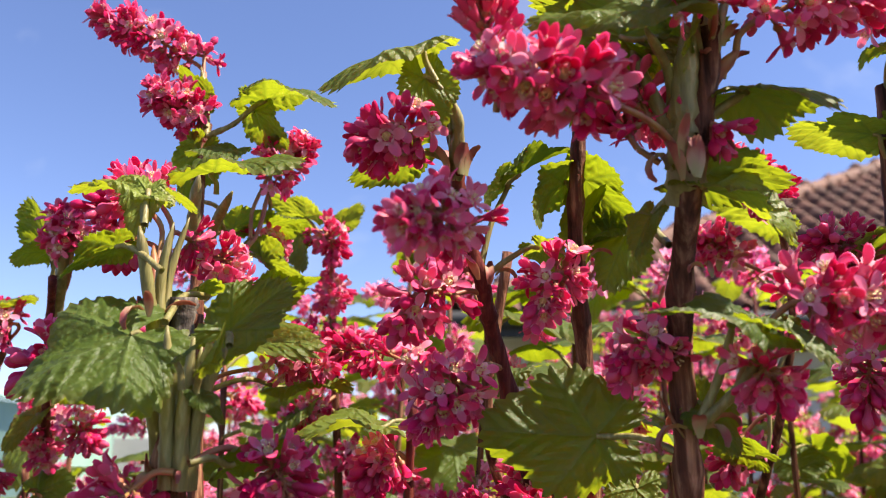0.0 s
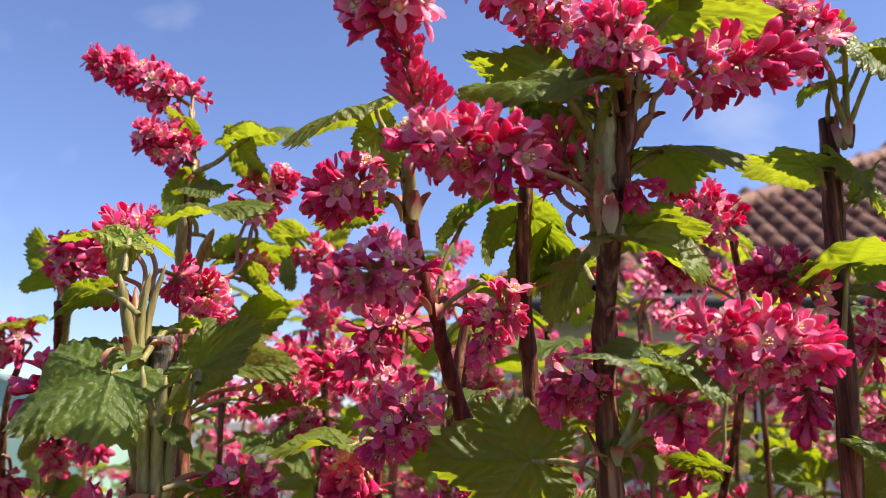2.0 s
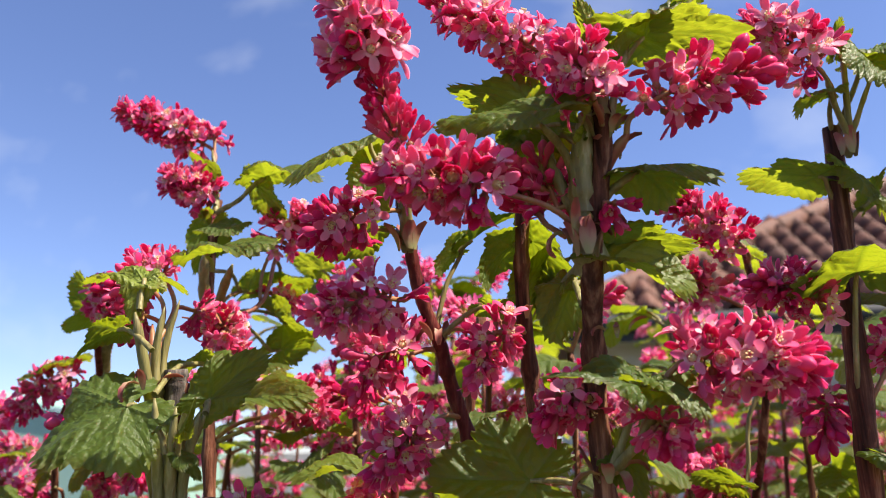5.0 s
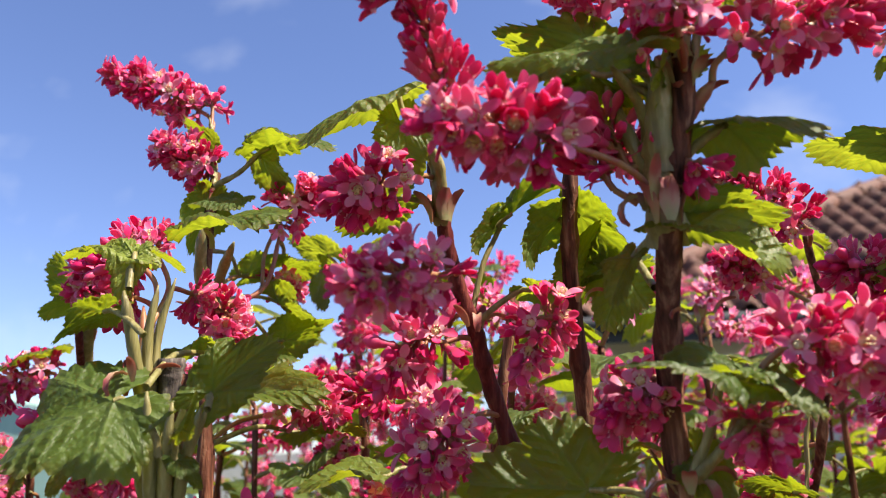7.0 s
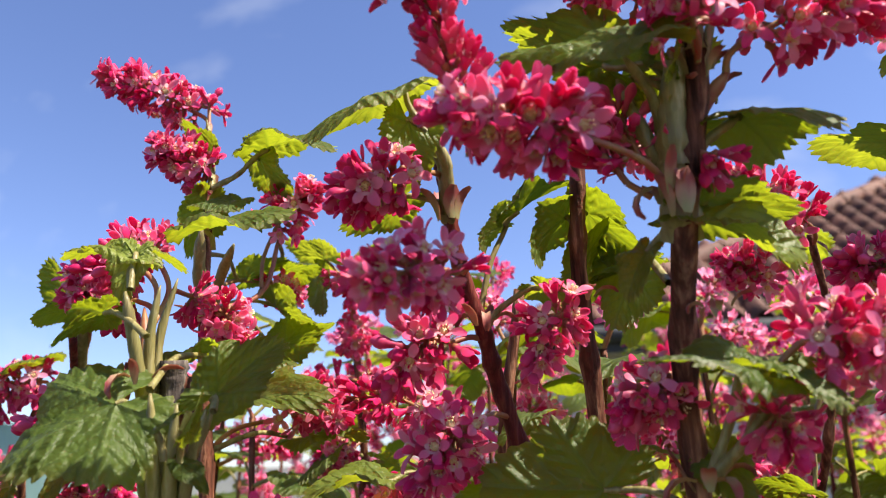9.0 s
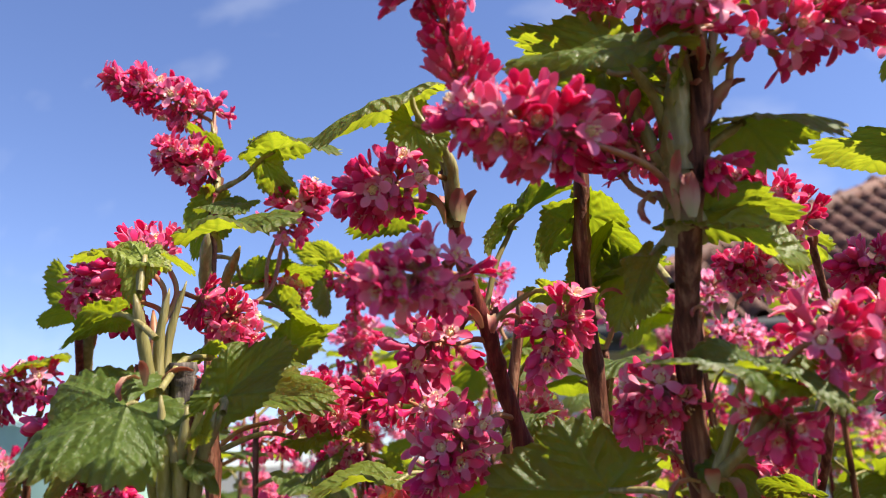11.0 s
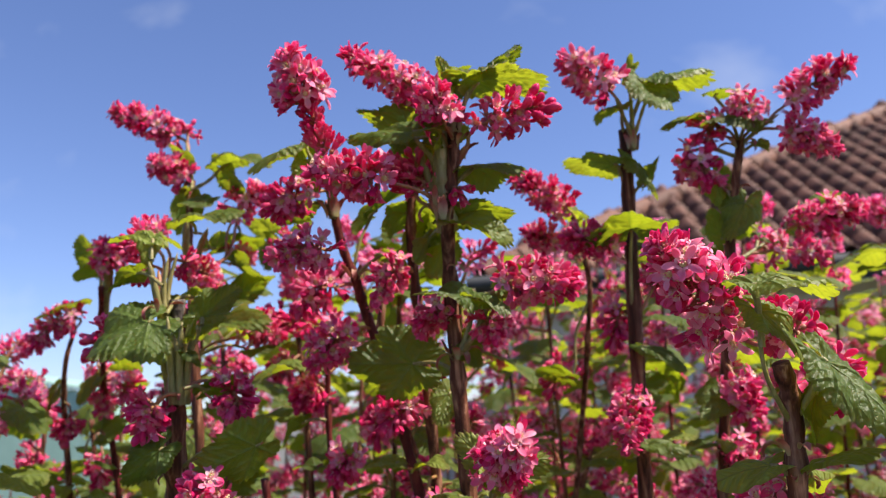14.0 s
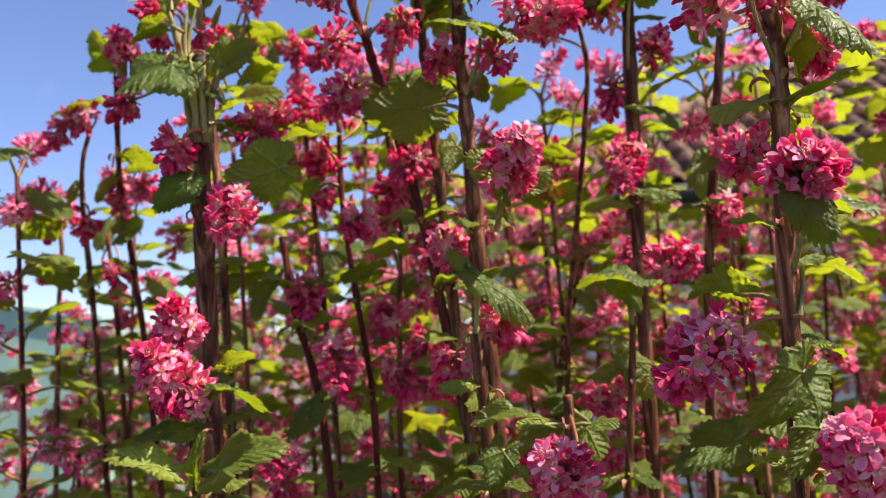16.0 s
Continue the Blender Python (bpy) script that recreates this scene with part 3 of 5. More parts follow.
raceme(c, (0.0640, 0.1533, 1.5858), (0.0670, 0.1520, 1.5915), (0.0985, 0.1440, 1.5975), 32, 0.55, 1.0, 0.08)
raceme(c, (0.0568, 0.1598, 1.5706), (0.0574, 0.1560, 1.5707), (0.0609, 0.1535, 1.5656), 4, -1, 0.846, 0)
raceme(c, (0.0511, 0.1613, 1.5704), (0.0519, 0.1724, 1.5799), (0.0450, 0.1741, 1.5789), 14, 1.1, 0.799, 0, lit_fade=0.9)
raceme(c, (0.0584, 0.1532, 1.5872), (0.0540, 0.1618, 1.6063), (0.0173, 0.1518, 1.6280), 48, 1.1, 0.94, 0.05, lit_fade=0.4)
raceme(c, (0.0584, 0.1531, 1.5879), (0.0559, 0.1421, 1.5902), (0.0498, 0.1328, 1.6036), 28, 0.7, 0.893, 0.08)
raceme(c, (0.0545, 0.1604, 1.5597), (0.0323, 0.1445, 1.5705), (0.0054, 0.1363, 1.5744), 43, 0.9, 1.034, 0.05, lit_fade=0.25)
raceme(c, (0.0567, 0.1564, 1.5751), (0.0466, 0.1599, 1.5701), (0.0404, 0.1613, 1.5892), 20, 0.25, 0.893, 0.05)
raceme(c, (0.0484, 0.1630, 1.5635), (0.0436, 0.1630, 1.5669), (0.0295, 0.1600, 1.5857), 27, -1, 0.95, 0.05)
leaf(c, (0.0530, 0.1580, 1.5880), (0.0498, 0.1660, 1.5968), (0.0474, 0.1660, 1.5826), (0.35, 0.8, 0.4), width=0.6, droop=0.2, fold=0.2)
leaf(c, (0.0530, 0.1590, 1.5860), (0.0391, 0.1690, 1.5989), (0.0348, 0.1690, 1.5860), (0.35, 0.8, 0.4), width=0.6, droop=0.2, fold=0.2)
shoot(c, [(0.0556, 0.1738, 1.5066), (0.0623, 0.1683, 1.5136), (0.0687, 0.1616, 1.5247)], 0.00134, 0.00094)
shoot(c, [(0.0556, 0.1738, 1.5066), (0.0602, 0.1709, 1.5175), (0.0627, 0.1647, 1.5302)], 0.0012, 0.00074)
leaf(c, (0.0627, 0.1647, 1.5302), (0.0624, 0.1550, 1.5248), (0.0419, 0.1490, 1.5312), (0.25, -0.5, 0.85), width=0.7, droop=0.3)
leaf(c, (0.0677, 0.1626, 1.5227), (0.0637, 0.1540, 1.5255), (0.0762, 0.1480, 1.5216), (0.15, -0.35, 1), width=0.6, droop=0.6)
leaf(c, (0.0677, 0.1626, 1.5227), (0.0672, 0.1649, 1.5288), (0.0776, 0.1759, 1.5331), (0, -0.1, 1), width=0.9)
leaf(c, (0.0541, 0.1786, 1.5027), (0.0574, 0.1763, 1.5113), (0.0626, 0.1698, 1.5012), (0, -1, 0.25), width=0.9)
raceme(c, (0.0676, 0.1620, 1.5215), (0.0731, 0.1620, 1.5314), (0.1008, 0.1520, 1.5300), 40, 0.75, 1.034, 0.06, lit_fade=0.25)
raceme(c, (0.0625, 0.1681, 1.5140), (0.0666, 0.1645, 1.5196), (0.0709, 0.1597, 1.5087), 17, 0.6, 0.846, 0)
raceme(c, (0.0537, 0.1755, 1.5212), (0.0523, 0.1800, 1.5250), (0.0365, 0.1760, 1.5199), 26, 0.7, 0.9, 0.25)
leaf(c, (0.0542, 0.1790, 1.5001), (0.0357, 0.1870, 1.5049), (0.0088, 0.1870, 1.5062), (-0.12, -0.95, -0.21), width=1.12, droop=0.08, fold=0.0, wave=0.03)
shoot(c, [(0.0630, 0.1712, 1.4466), (0.0660, 0.1587, 1.4548), (0.0689, 0.1488, 1.4603)], 0.00107, 0.00087)
raceme(c, (0.0689, 0.1489, 1.4599), (0.0666, 0.1537, 1.4642), (0.0741, 0.1257, 1.4739), 62, 1.2, 0.921, 0, loft=2.2, lit_fade=0.5)
leaf(c, (0.0633, 0.1701, 1.4474), (0.0665, 0.1578, 1.4620), (0.0558, 0.1522, 1.4761), (0, -0.9, 0.5), width=0.9, young=True)
leaf(c, (0.0633, 0.1701, 1.4474), (0.0697, 0.1577, 1.4628), (0.0852, 0.1533, 1.4673), (0, -0.9, 0.5), width=0.9, young=True)
leaf(c, (0.0633, 0.1701, 1.4474), (0.0688, 0.1614, 1.4638), (0.0733, 0.1632, 1.4805), (0, -0.9, 0.4), width=0.8, young=True)
bracts(c, (0.0630, 0.1712, 1.4466), 4, 0.00627, 55)

# the slender dark red cane
c = cane([(0.0327, 0.2240, 1.4510), (0.0255, 0.2180, 1.4861), (0.0180, 0.2120, 1.5162), (0.0127, 0.2070, 1.5347), (0.0104, 0.2030, 1.5449), (0.0069, 0.1990, 1.5550), (0.0045, 0.1955, 1.5652), (0.0035, 0.1925, 1.5754), (0.0022, 0.1870, 1.5854)], 0.00260, 0.0018, BARK_RED, label="slender dark red flowering currant cane with drooping pink clusters")
bracts(c, (0.0037, 0.1890, 1.5739), 5, 0.0085, 30, "dark red papery sheath", True)
stem(c, [(0.0040, 0.1920, 1.5728), (0.0034, 0.1895, 1.5775), (0.0030, 0.1870, 1.5830), (0.0016, 0.1835, 1.5878)], 0.0023, 0.0014, SHOOT, "sheath", label="pale green flared leaf base")
bracts(c, (0.0110, 0.1990, 1.5462), 5, 0.0070, 70)
shoot(c, [(0.0034, 0.1890, 1.5749), (0.0036, 0.1840, 1.5840), (-0.0017, 0.1780, 1.5912)], 0.0019, 0.0012)
raceme(c, (0.0111, 0.1492, 1.5694), (0.0107, 0.1457, 1.5794), (0.0032, 0.1376, 1.6048), 27, -1, 0.88, -0.02)
raceme(c, (0.0054, 0.1411, 1.5978), (0.0045, 0.1384, 1.6010), (-0.0007, 0.1295, 1.6178), 37, 1.4, 1.08, 0, lit_fade=0.8)
leaf(c, (-0.0017, 0.1780, 1.5912), (-0.0071, 0.1760, 1.5995), (-0.0323, 0.1780, 1.5955), (0.2, -0.38, 1), width=0.75, droop=0.5, fold=0.1, wave=0.04)
leaf(c, (-0.0017, 0.1780, 1.5912), (-0.0044, 0.1780, 1.5919), (-0.0015, 0.1780, 1.5771), (-0.2, 0.8, 0.5), width=1.0)
leaf(c, (0.0036, 0.1927, 1.5747), (-0.0085, 0.1900, 1.5767), (-0.0245, 0.1950, 1.5711), (0, 0.7, 1), width=0.8)
raceme(c, (0.0027, 0.1891, 1.5815), (-0.0049, 0.1760, 1.5762), (-0.0219, 0.1680, 1.5701), 26, 0.65, 0.95, 0.1)
raceme(c, (0.0062, 0.1979, 1.5582), (0.0066, 0.1650, 1.5499), (-0.0087, 0.1360, 1.5417), 34, 0.9, 0.88, 0.06, lit_fade=0.3)
raceme(c, (0.0111, 0.2042, 1.5419), (0.0028, 0.1990, 1.5410), (-0.0157, 0.1880, 1.5305), 26, 0.6, 0.98, 0.25)
raceme(c, (0.0161, 0.2102, 1.5229), (0.0063, 0.1950, 1.5190), (-0.0065, 0.1830, 1.5069), 30, 0.8, 0.95, 0.15)
leaf(c, (0.0102, 0.2027, 1.5455), (0.0253, 0.2000, 1.5537), (0.0332, 0.2080, 1.5500), (0, 0.6, 1), width=0.9)
leaf(c, (0.0098, 0.2010, 1.5481), (0.0173, 0.2030, 1.5724), (0.0103, 0.1940, 1.5655), (-0.7, 0.1, 0.4), width=1.1, fold=0.5)
leaf(c, (0.0185, 0.2124, 1.5143), (0.0178, 0.2220, 1.5200), (0.0266, 0.2280, 1.5291), (0, -0.25, 1), width=0.8)

# the dark cane behind the middle one
c = cane([(0.0421, 0.2268, 1.4299), (0.0414, 0.2256, 1.4400), (0.0399, 0.2165, 1.4831), (0.0373, 0.2067, 1.5313), (0.0359, 0.2032, 1.5597), (0.0373, 0.2004, 1.5830), (0.0388, 0.1985, 1.5990)], 0.00281, 0.00201)
leaf(c, (0.0173, 0.2030, 1.5721), (0.0214, 0.2030, 1.5758), (0.0354, 0.2050, 1.5866), (-0.6, -0.2, 0.5), width=0.5, fold=0.6)
leaf(c, (0.0365, 0.2020, 1.5696), (0.0335, 0.2053, 1.5739), (0.0202, 0.1989, 1.5638), (0, 0.7, 1), width=1.0)
leaf(c, (0.0365, 0.2020, 1.5696), (0.0396, 0.2052, 1.5748), (0.0533, 0.2031, 1.5611), (0, 0.7, 1), width=1.0)
leaf(c, (0.0517, 0.1720, 1.5471), (0.0505, 0.2040, 1.5598), (0.0343, 0.2120, 1.5565), (0, -0.05, 1), width=0.62, droop=0.5)
leaf(c, (0.0517, 0.1720, 1.5471), (0.0502, 0.2060, 1.5591), (0.0437, 0.2080, 1.5439), (-0.1, 0.9, 0.35), width=1.15, droop=0.25)
leaf(c, (0.0361, 0.2037, 1.5553), (0.0369, 0.2050, 1.5595), (0.0435, 0.2070, 1.5728), (0, 0.7, 0.8), width=0.8)
raceme(c, (0.0366, 0.2050, 1.5451), (0.0323, 0.1950, 1.5466), (0.0195, 0.1820, 1.5306), 26, 0.7, 0.86, 0.2)
bracts(c, (0.0362, 0.2005, 1.5512), 4, 0.0057, 55)
raceme(c, (0.0398, 0.2162, 1.4845), (0.0332, 0.2155, 1.4911), (0.0179, 0.2093, 1.4793), 31, 0.6, 0.94, 0.15)
leaf(c, (0.0398, 0.2162, 1.4845), (0.0491, 0.2077, 1.4924), (0.0437, 0.2015, 1.4803), (0, -1, 0.25), width=1)
raceme(c, (0.0408, 0.2218, 1.4578), (0.0397, 0.1979, 1.4475), (0.0465, 0.1916, 1.4365), 31, 1.1, 0.94, 0.1)

# the thick old cane with a cut top
c = cane([(-0.0643, 0.1938, 1.4435), (-0.0627, 0.1872, 1.4721), (-0.0619, 0.1839, 1.4991), (-0.0613, 0.1859, 1.5197), (-0.0614, 0.1858, 1.5333)], 0.00520, 0.00340, label="thick old brown currant cane, sawn off, with fresh green shoots")
stem(c, [(-0.0627, 0.1864, 1.5222), (-0.0621, 0.1845, 1.5314), (-0.0620, 0.1835, 1.5372)], 0.0036, 0.0031, DEADWOOD, "stub", label="grey weathered sawn stub")
stem(c, [(-0.0589, 0.1800, 1.4944), (-0.0586, 0.1760, 1.5104), (-0.0607, 0.1760, 1.5248)], 0.0040, 0.0026, SHOOT, "sheath", label="pale green flared leaf bases")
shoot(c, [(-0.0596, 0.1760, 1.4937), (-0.0597, 0.1720, 1.5102), (-0.0599, 0.1680, 1.5278)], 0.0019, 0.0012)
shoot(c, [(-0.0568, 0.1760, 1.4935), (-0.0561, 0.1720, 1.5089), (-0.0539, 0.1680, 1.5252)], 0.0019, 0.0012)
shoot(c, [(-0.0558, 0.1780, 1.4935), (-0.0532, 0.1740, 1.5100), (-0.0482, 0.1700, 1.5240)], 0.0019, 0.0012)
bracts(c, (-0.0618, 0.1778, 1.4961), 9, 0.0057, 95)
bracts(c, (-0.0668, 0.1767, 1.5324), 6, 0.00684, 110)
shoot(c, [(-0.0640, 0.1858, 1.4932), (-0.0657, 0.1810, 1.5081), (-0.0664, 0.1780, 1.5206)], 0.00174, 0.0012)
shoot(c, [(-0.0621, 0.1827, 1.4933), (-0.0611, 0.1787, 1.5080), (-0.0602, 0.1764, 1.5147)], 0.00161, 0.00107)
shoot(c, [(-0.0603, 0.1842, 1.4932), (-0.0589, 0.1805, 1.5055), (-0.0569, 0.1760, 1.5185)], 0.00147, 0.00087)
shoot(c, [(-0.0600, 0.1825, 1.4945), (-0.0544, 0.1760, 1.5116), (-0.0473, 0.1715, 1.5240)], 0.00174, 0.00114)
shoot(c, [(-0.0608, 0.1825, 1.4945), (-0.0577, 0.1787, 1.5080), (-0.0538, 0.1738, 1.5239)], 0.00134, 0.00094)
shoot(c, [(-0.0636, 0.1887, 1.4943), (-0.0665, 0.1883, 1.5111), (-0.0673, 0.1836, 1.5253)], 0.00227, 0.00187)
shoot(c, [(-0.0667, 0.1823, 1.5231), (-0.0687, 0.1775, 1.5389), (-0.0708, 0.1744, 1.5523)], 0.00174, 0.00127)
shoot(c, [(-0.0666, 0.1829, 1.5252), (-0.0667, 0.1801, 1.5423), (-0.0644, 0.1787, 1.5545)], 0.00187, 0.00067)
shoot(c, [(-0.0662, 0.1844, 1.5254), (-0.0660, 0.1839, 1.5432), (-0.0625, 0.1838, 1.5573)], 0.00161, 0.0006)
shoot(c, [(-0.0673, 0.1836, 1.5253), (-0.0693, 0.1834, 1.5404), (-0.0719, 0.1868, 1.5511)], 0.00134, 0.00094, STALK)
leaf(c, (-0.0704, 0.1760, 1.5532), (-0.0738, 0.1810, 1.5615), (-0.0913, 0.1820, 1.5687), (0.1, -0.55, 1), width=0.5, young=True, droop=0.5)
leaf(c, (-0.0704, 0.1760, 1.5532), (-0.0720, 0.1800, 1.5625), (-0.0731, 0.1750, 1.5521), (0.15, -0.8, 0.5), width=0.9, young=True, droop=0.4)
leaf(c, (-0.0704, 0.1760, 1.5532), (-0.0749, 0.1840, 1.5641), (-0.0620, 0.1860, 1.5643), (0, -0.35, 1), width=0.55, young=True)
leaf(c, (-0.0664, 0.1780, 1.5191), (-0.0684, 0.1700, 1.5261), (-0.0878, 0.1580, 1.5157), (0.1, -0.75, 0.65), width=1.45, droop=0.3, fold=0.1)
leaf(c, (-0.0616, 0.1710, 1.5291), (-0.0643, 0.2031, 1.5410), (-0.0877, 0.2145, 1.5413), (0, -0.2, 1), width=0.55)
leaf(c, (-0.0640, 0.1726, 1.5411), (-0.0773, 0.1779, 1.5481), (-0.0920, 0.1837, 1.5440), (0.1, 0.3, 1), width=0.6)
leaf(c, (-0.0467, 0.1700, 1.5237), (-0.0490, 0.1780, 1.5281), (-0.0355, 0.1820, 1.5421), (0.55, -0.7, 0.4), width=0.75, fold=0.4)
leaf(c, (-0.0484, 0.1618, 1.5228), (-0.0499, 0.1630, 1.5197), (-0.0442, 0.1585, 1.5249), (0.6, -0.5, 0.4), width=0.32, fold=0.9, young=True)
leaf(c, (-0.0544, 0.1645, 1.5137), (-0.0550, 0.1622, 1.5200), (-0.0499, 0.1595, 1.5232), (0.2, -0.5, 0.8), width=0.6, young=True)
leaf(c, (-0.0513, 0.1640, 1.5178), (-0.0520, 0.1684, 1.5129), (-0.0456, 0.1674, 1.5087), (0.2, -0.6, 0.8), width=0.8)
raceme(c, (-0.0731, 0.1929, 1.5449), (-0.0830, 0.2019, 1.5675), (-0.0997, 0.2021, 1.5659), 26, 0.05, 0.846, 0.05)
raceme(c, (-0.0729, 0.1932, 1.5420), (-0.0835, 0.2045, 1.5576), (-0.0936, 0.2037, 1.5510), 26, 0.05, 0.846, 0.1)
raceme(c, (-0.0726, 0.1919, 1.5461), (-0.0814, 0.2106, 1.5717), (-0.0933, 0.2098, 1.5787), 20, 1.1, 0.846, 0, lit_fade=0.6)
raceme(c, (-0.0731, 0.1970, 1.5218), (-0.1011, 0.2108, 1.5274), (-0.1152, 0.2087, 1.5190), 31, 0.2, 0.94, 0.1)
raceme(c, (-0.0711, 0.1959, 1.5491), (-0.0736, 0.2178, 1.5612), (-0.0692, 0.2247, 1.5542), 14, 0.4, 0.799, 0.2)
raceme(c, (-0.0562, 0.1699, 1.4971), (-0.0643, 0.1707, 1.4941), (-0.0731, 0.1712, 1.4777), 34, 0.5, 0.94, 0.2)
raceme(c, (-0.0530, 0.1686, 1.4990), (-0.0393, 0.1801, 1.4988), (-0.0294, 0.1744, 1.4831), 34, 0.5, 0.94, 0.25)
leaf(c, (-0.0530, 0.1686, 1.4990), (-0.0452, 0.1762, 1.4989), (-0.0318, 0.1793, 1.5053), (0, 0.7, 1), width=0.7)
leaf(c, (-0.0630, 0.1884, 1.4669), (-0.0219, 0.1596, 1.4758), (-0.0405, 0.1511, 1.4668), (0.29, -0.47, -0.4), width=1.2, droop=0.06, fold=0.0, wave=0.03)
leaf(c, (-0.0627, 0.1874, 1.4712), (-0.0632, 0.1714, 1.4760), (-0.0759, 0.1666, 1.4649), (-0.1, -1, -0.2), width=0.9, droop=0.2)
raceme(c, (-0.0634, 0.1899, 1.4604), (-0.0363, 0.1576, 1.4633), (-0.0436, 0.1479, 1.4493), 37, 1.1, 0.987, 0.1)

# the slim cane carrying the high spike
c = cane([(-0.0700, 0.2378, 1.4340), (-0.0695, 0.2333, 1.4709), (-0.0733, 0.2356, 1.5146), (-0.0772, 0.2379, 1.5580), (-0.0813, 0.2455, 1.5899), (-0.0820, 0.2505, 1.6117)], 0.00268, 0.00174)
shoot(c, [(-0.0795, 0.2437, 1.6047), (-0.0828, 0.2491, 1.6224), (-0.0862, 0.2514, 1.6348)], 0.0012, 0.00074)
shoot(c, [(-0.0795, 0.2437, 1.6047), (-0.0709, 0.2432, 1.6086), (-0.0646, 0.2425, 1.6141)], 0.00107, 0.00074)
raceme(c, (-0.0842, 0.2501, 1.6276), (-0.0874, 0.2529, 1.6357), (-0.1240, 0.2454, 1.6532), 51, 1.1, 0.94, 0.05, lit_fade=0.25)
raceme(c, (-0.0800, 0.2433, 1.6077), (-0.0813, 0.2468, 1.6105), (-0.0985, 0.2379, 1.6204), 37, 1.1, 0.94, 0.02)
raceme(c, (-0.0846, 0.2503, 1.6290), (-0.0857, 0.2525, 1.6384), (-0.0858, 0.2517, 1.6456), 7, 0.2, 0.752, 0)
leaf(c, (-0.0800, 0.2433, 1.6077), (-0.0825, 0.2458, 1.6181), (-0.0882, 0.2444, 1.6301), (0, 0.7, 1), width=0.9)
leaf(c, (-0.0677, 0.2428, 1.6113), (-0.0599, 0.2422, 1.6168), (-0.0385, 0.2302, 1.6211), (0, -0.25, 1), width=1.0, droop=0.6)
leaf(c, (-0.0677, 0.2428, 1.6113), (-0.0655, 0.2499, 1.6166), (-0.0511, 0.2476, 1.6038), (0, 0.7, 1), width=1.0)
leaf(c, (-0.0816, 0.2473, 1.5980), (-0.0702, 0.2370, 1.5965), (-0.0793, 0.2261, 1.5920), (0, -0.6, 0.8), width=1.1)
leaf(c, (-0.0816, 0.2473, 1.5980), (-0.0818, 0.2444, 1.5989), (-0.0899, 0.2500, 1.5840), (-0.3, 0.4, 1), width=0.9)
leaf(c, (-0.0638, 0.2080, 1.5717), (-0.0637, 0.2050, 1.5769), (-0.0378, 0.1920, 1.5776), (0, -0.4, 1), width=0.7)
shoot(c, [(-0.0789, 0.2441, 1.5589), (-0.0788, 0.2358, 1.5733), (-0.0759, 0.2283, 1.5855)], 0.0026, 0.0016)
shoot(c, [(-0.0786, 0.2442, 1.5589), (-0.0716, 0.2350, 1.5710), (-0.0642, 0.2251, 1.5785)], 0.0022, 0.0013)
bracts(c, (-0.0770, 0.2382, 1.5584), 5, 0.0080, 50)
raceme(c, (-0.0666, 0.2598, 1.5732), (-0.0639, 0.2640, 1.5952), (-0.0469, 0.2546, 1.6094), 31, 1.1, 0.94, 0.1, lit_fade=0.7)
shoot(c, [(-0.0812, 0.2487, 1.5633), (-0.0672, 0.2593, 1.5706), (-0.0617, 0.2640, 1.5950)], 0.00107, 0.0008, STALK)
raceme(c, (-0.0807, 0.2491, 1.5636), (-0.0665, 0.2227, 1.5572), (-0.0566, 0.2164, 1.5457), 28, 1.1, 0.893, 0.2)
leaf(c, (-0.0625, 0.2646, 1.5904), (-0.0643, 0.2806, 1.5847), (-0.0492, 0.2729, 1.5851), (0, 0.7, 1), width=0.8)
leaf(c, (-0.0812, 0.2487, 1.5633), (-0.0658, 0.2747, 1.5699), (-0.0488, 0.2681, 1.5611), (0, 0.7, 1), width=0.9)
leaf(c, (-0.0812, 0.2487, 1.5633), (-0.0632, 0.2764, 1.5563), (-0.0453, 0.2715, 1.5653), (0, 0.7, 1), width=0.8)
leaf(c, (-0.0812, 0.2487, 1.5633), (-0.0698, 0.2623, 1.5466), (-0.0522, 0.2546, 1.5467), (0, -0.25, 1), width=0.8)
raceme(c, (-0.0812, 0.2487, 1.5633), (-0.0705, 0.2848, 1.5812), (-0.0577, 0.2820, 1.5731), 20, 0.9, 0.846, 0.1)
leaf(c, (-0.0802, 0.2435, 1.5817), (-0.0765, 0.2734, 1.5807), (-0.0618, 0.2724, 1.5885), (0, 0.7, 1), width=0.7)
leaf(c, (-0.0762, 0.2373, 1.5469), (-0.0668, 0.2487, 1.5326), (-0.0415, 0.2324, 1.5403), (0, -0.6, 0.8), width=0.7)
raceme(c, (-0.0736, 0.2358, 1.5181), (-0.0598, 0.2644, 1.5296), (-0.0346, 0.2489, 1.5306), 31, 1.1, 0.94, 0.2)
leaf(c, (-0.0736, 0.2358, 1.5181), (-0.0510, 0.2652, 1.5231), (-0.0308, 0.2572, 1.5255), (0, -0.25, 1), width=0.9)

# a cane behind the high spike
c = cane([(-0.0431, 0.3388, 1.4843), (-0.0467, 0.3309, 1.5490), (-0.0488, 0.3255, 1.5926)], 0.00227, 0.00134)
leaf(c, (-0.0484, 0.3265, 1.5852), (-0.0587, 0.3171, 1.5989), (-0.0722, 0.3084, 1.6073), (0, 0.7, 1), width=0.9)
leaf(c, (-0.0484, 0.3268, 1.5827), (-0.0614, 0.3180, 1.5917), (-0.0549, 0.3125, 1.5739), (0, 0.7, 1), width=0.9)
leaf(c, (-0.0485, 0.3258, 1.5901), (-0.0452, 0.3249, 1.5975), (-0.0355, 0.3237, 1.6074), (0, 0.7, 1), width=0.8)
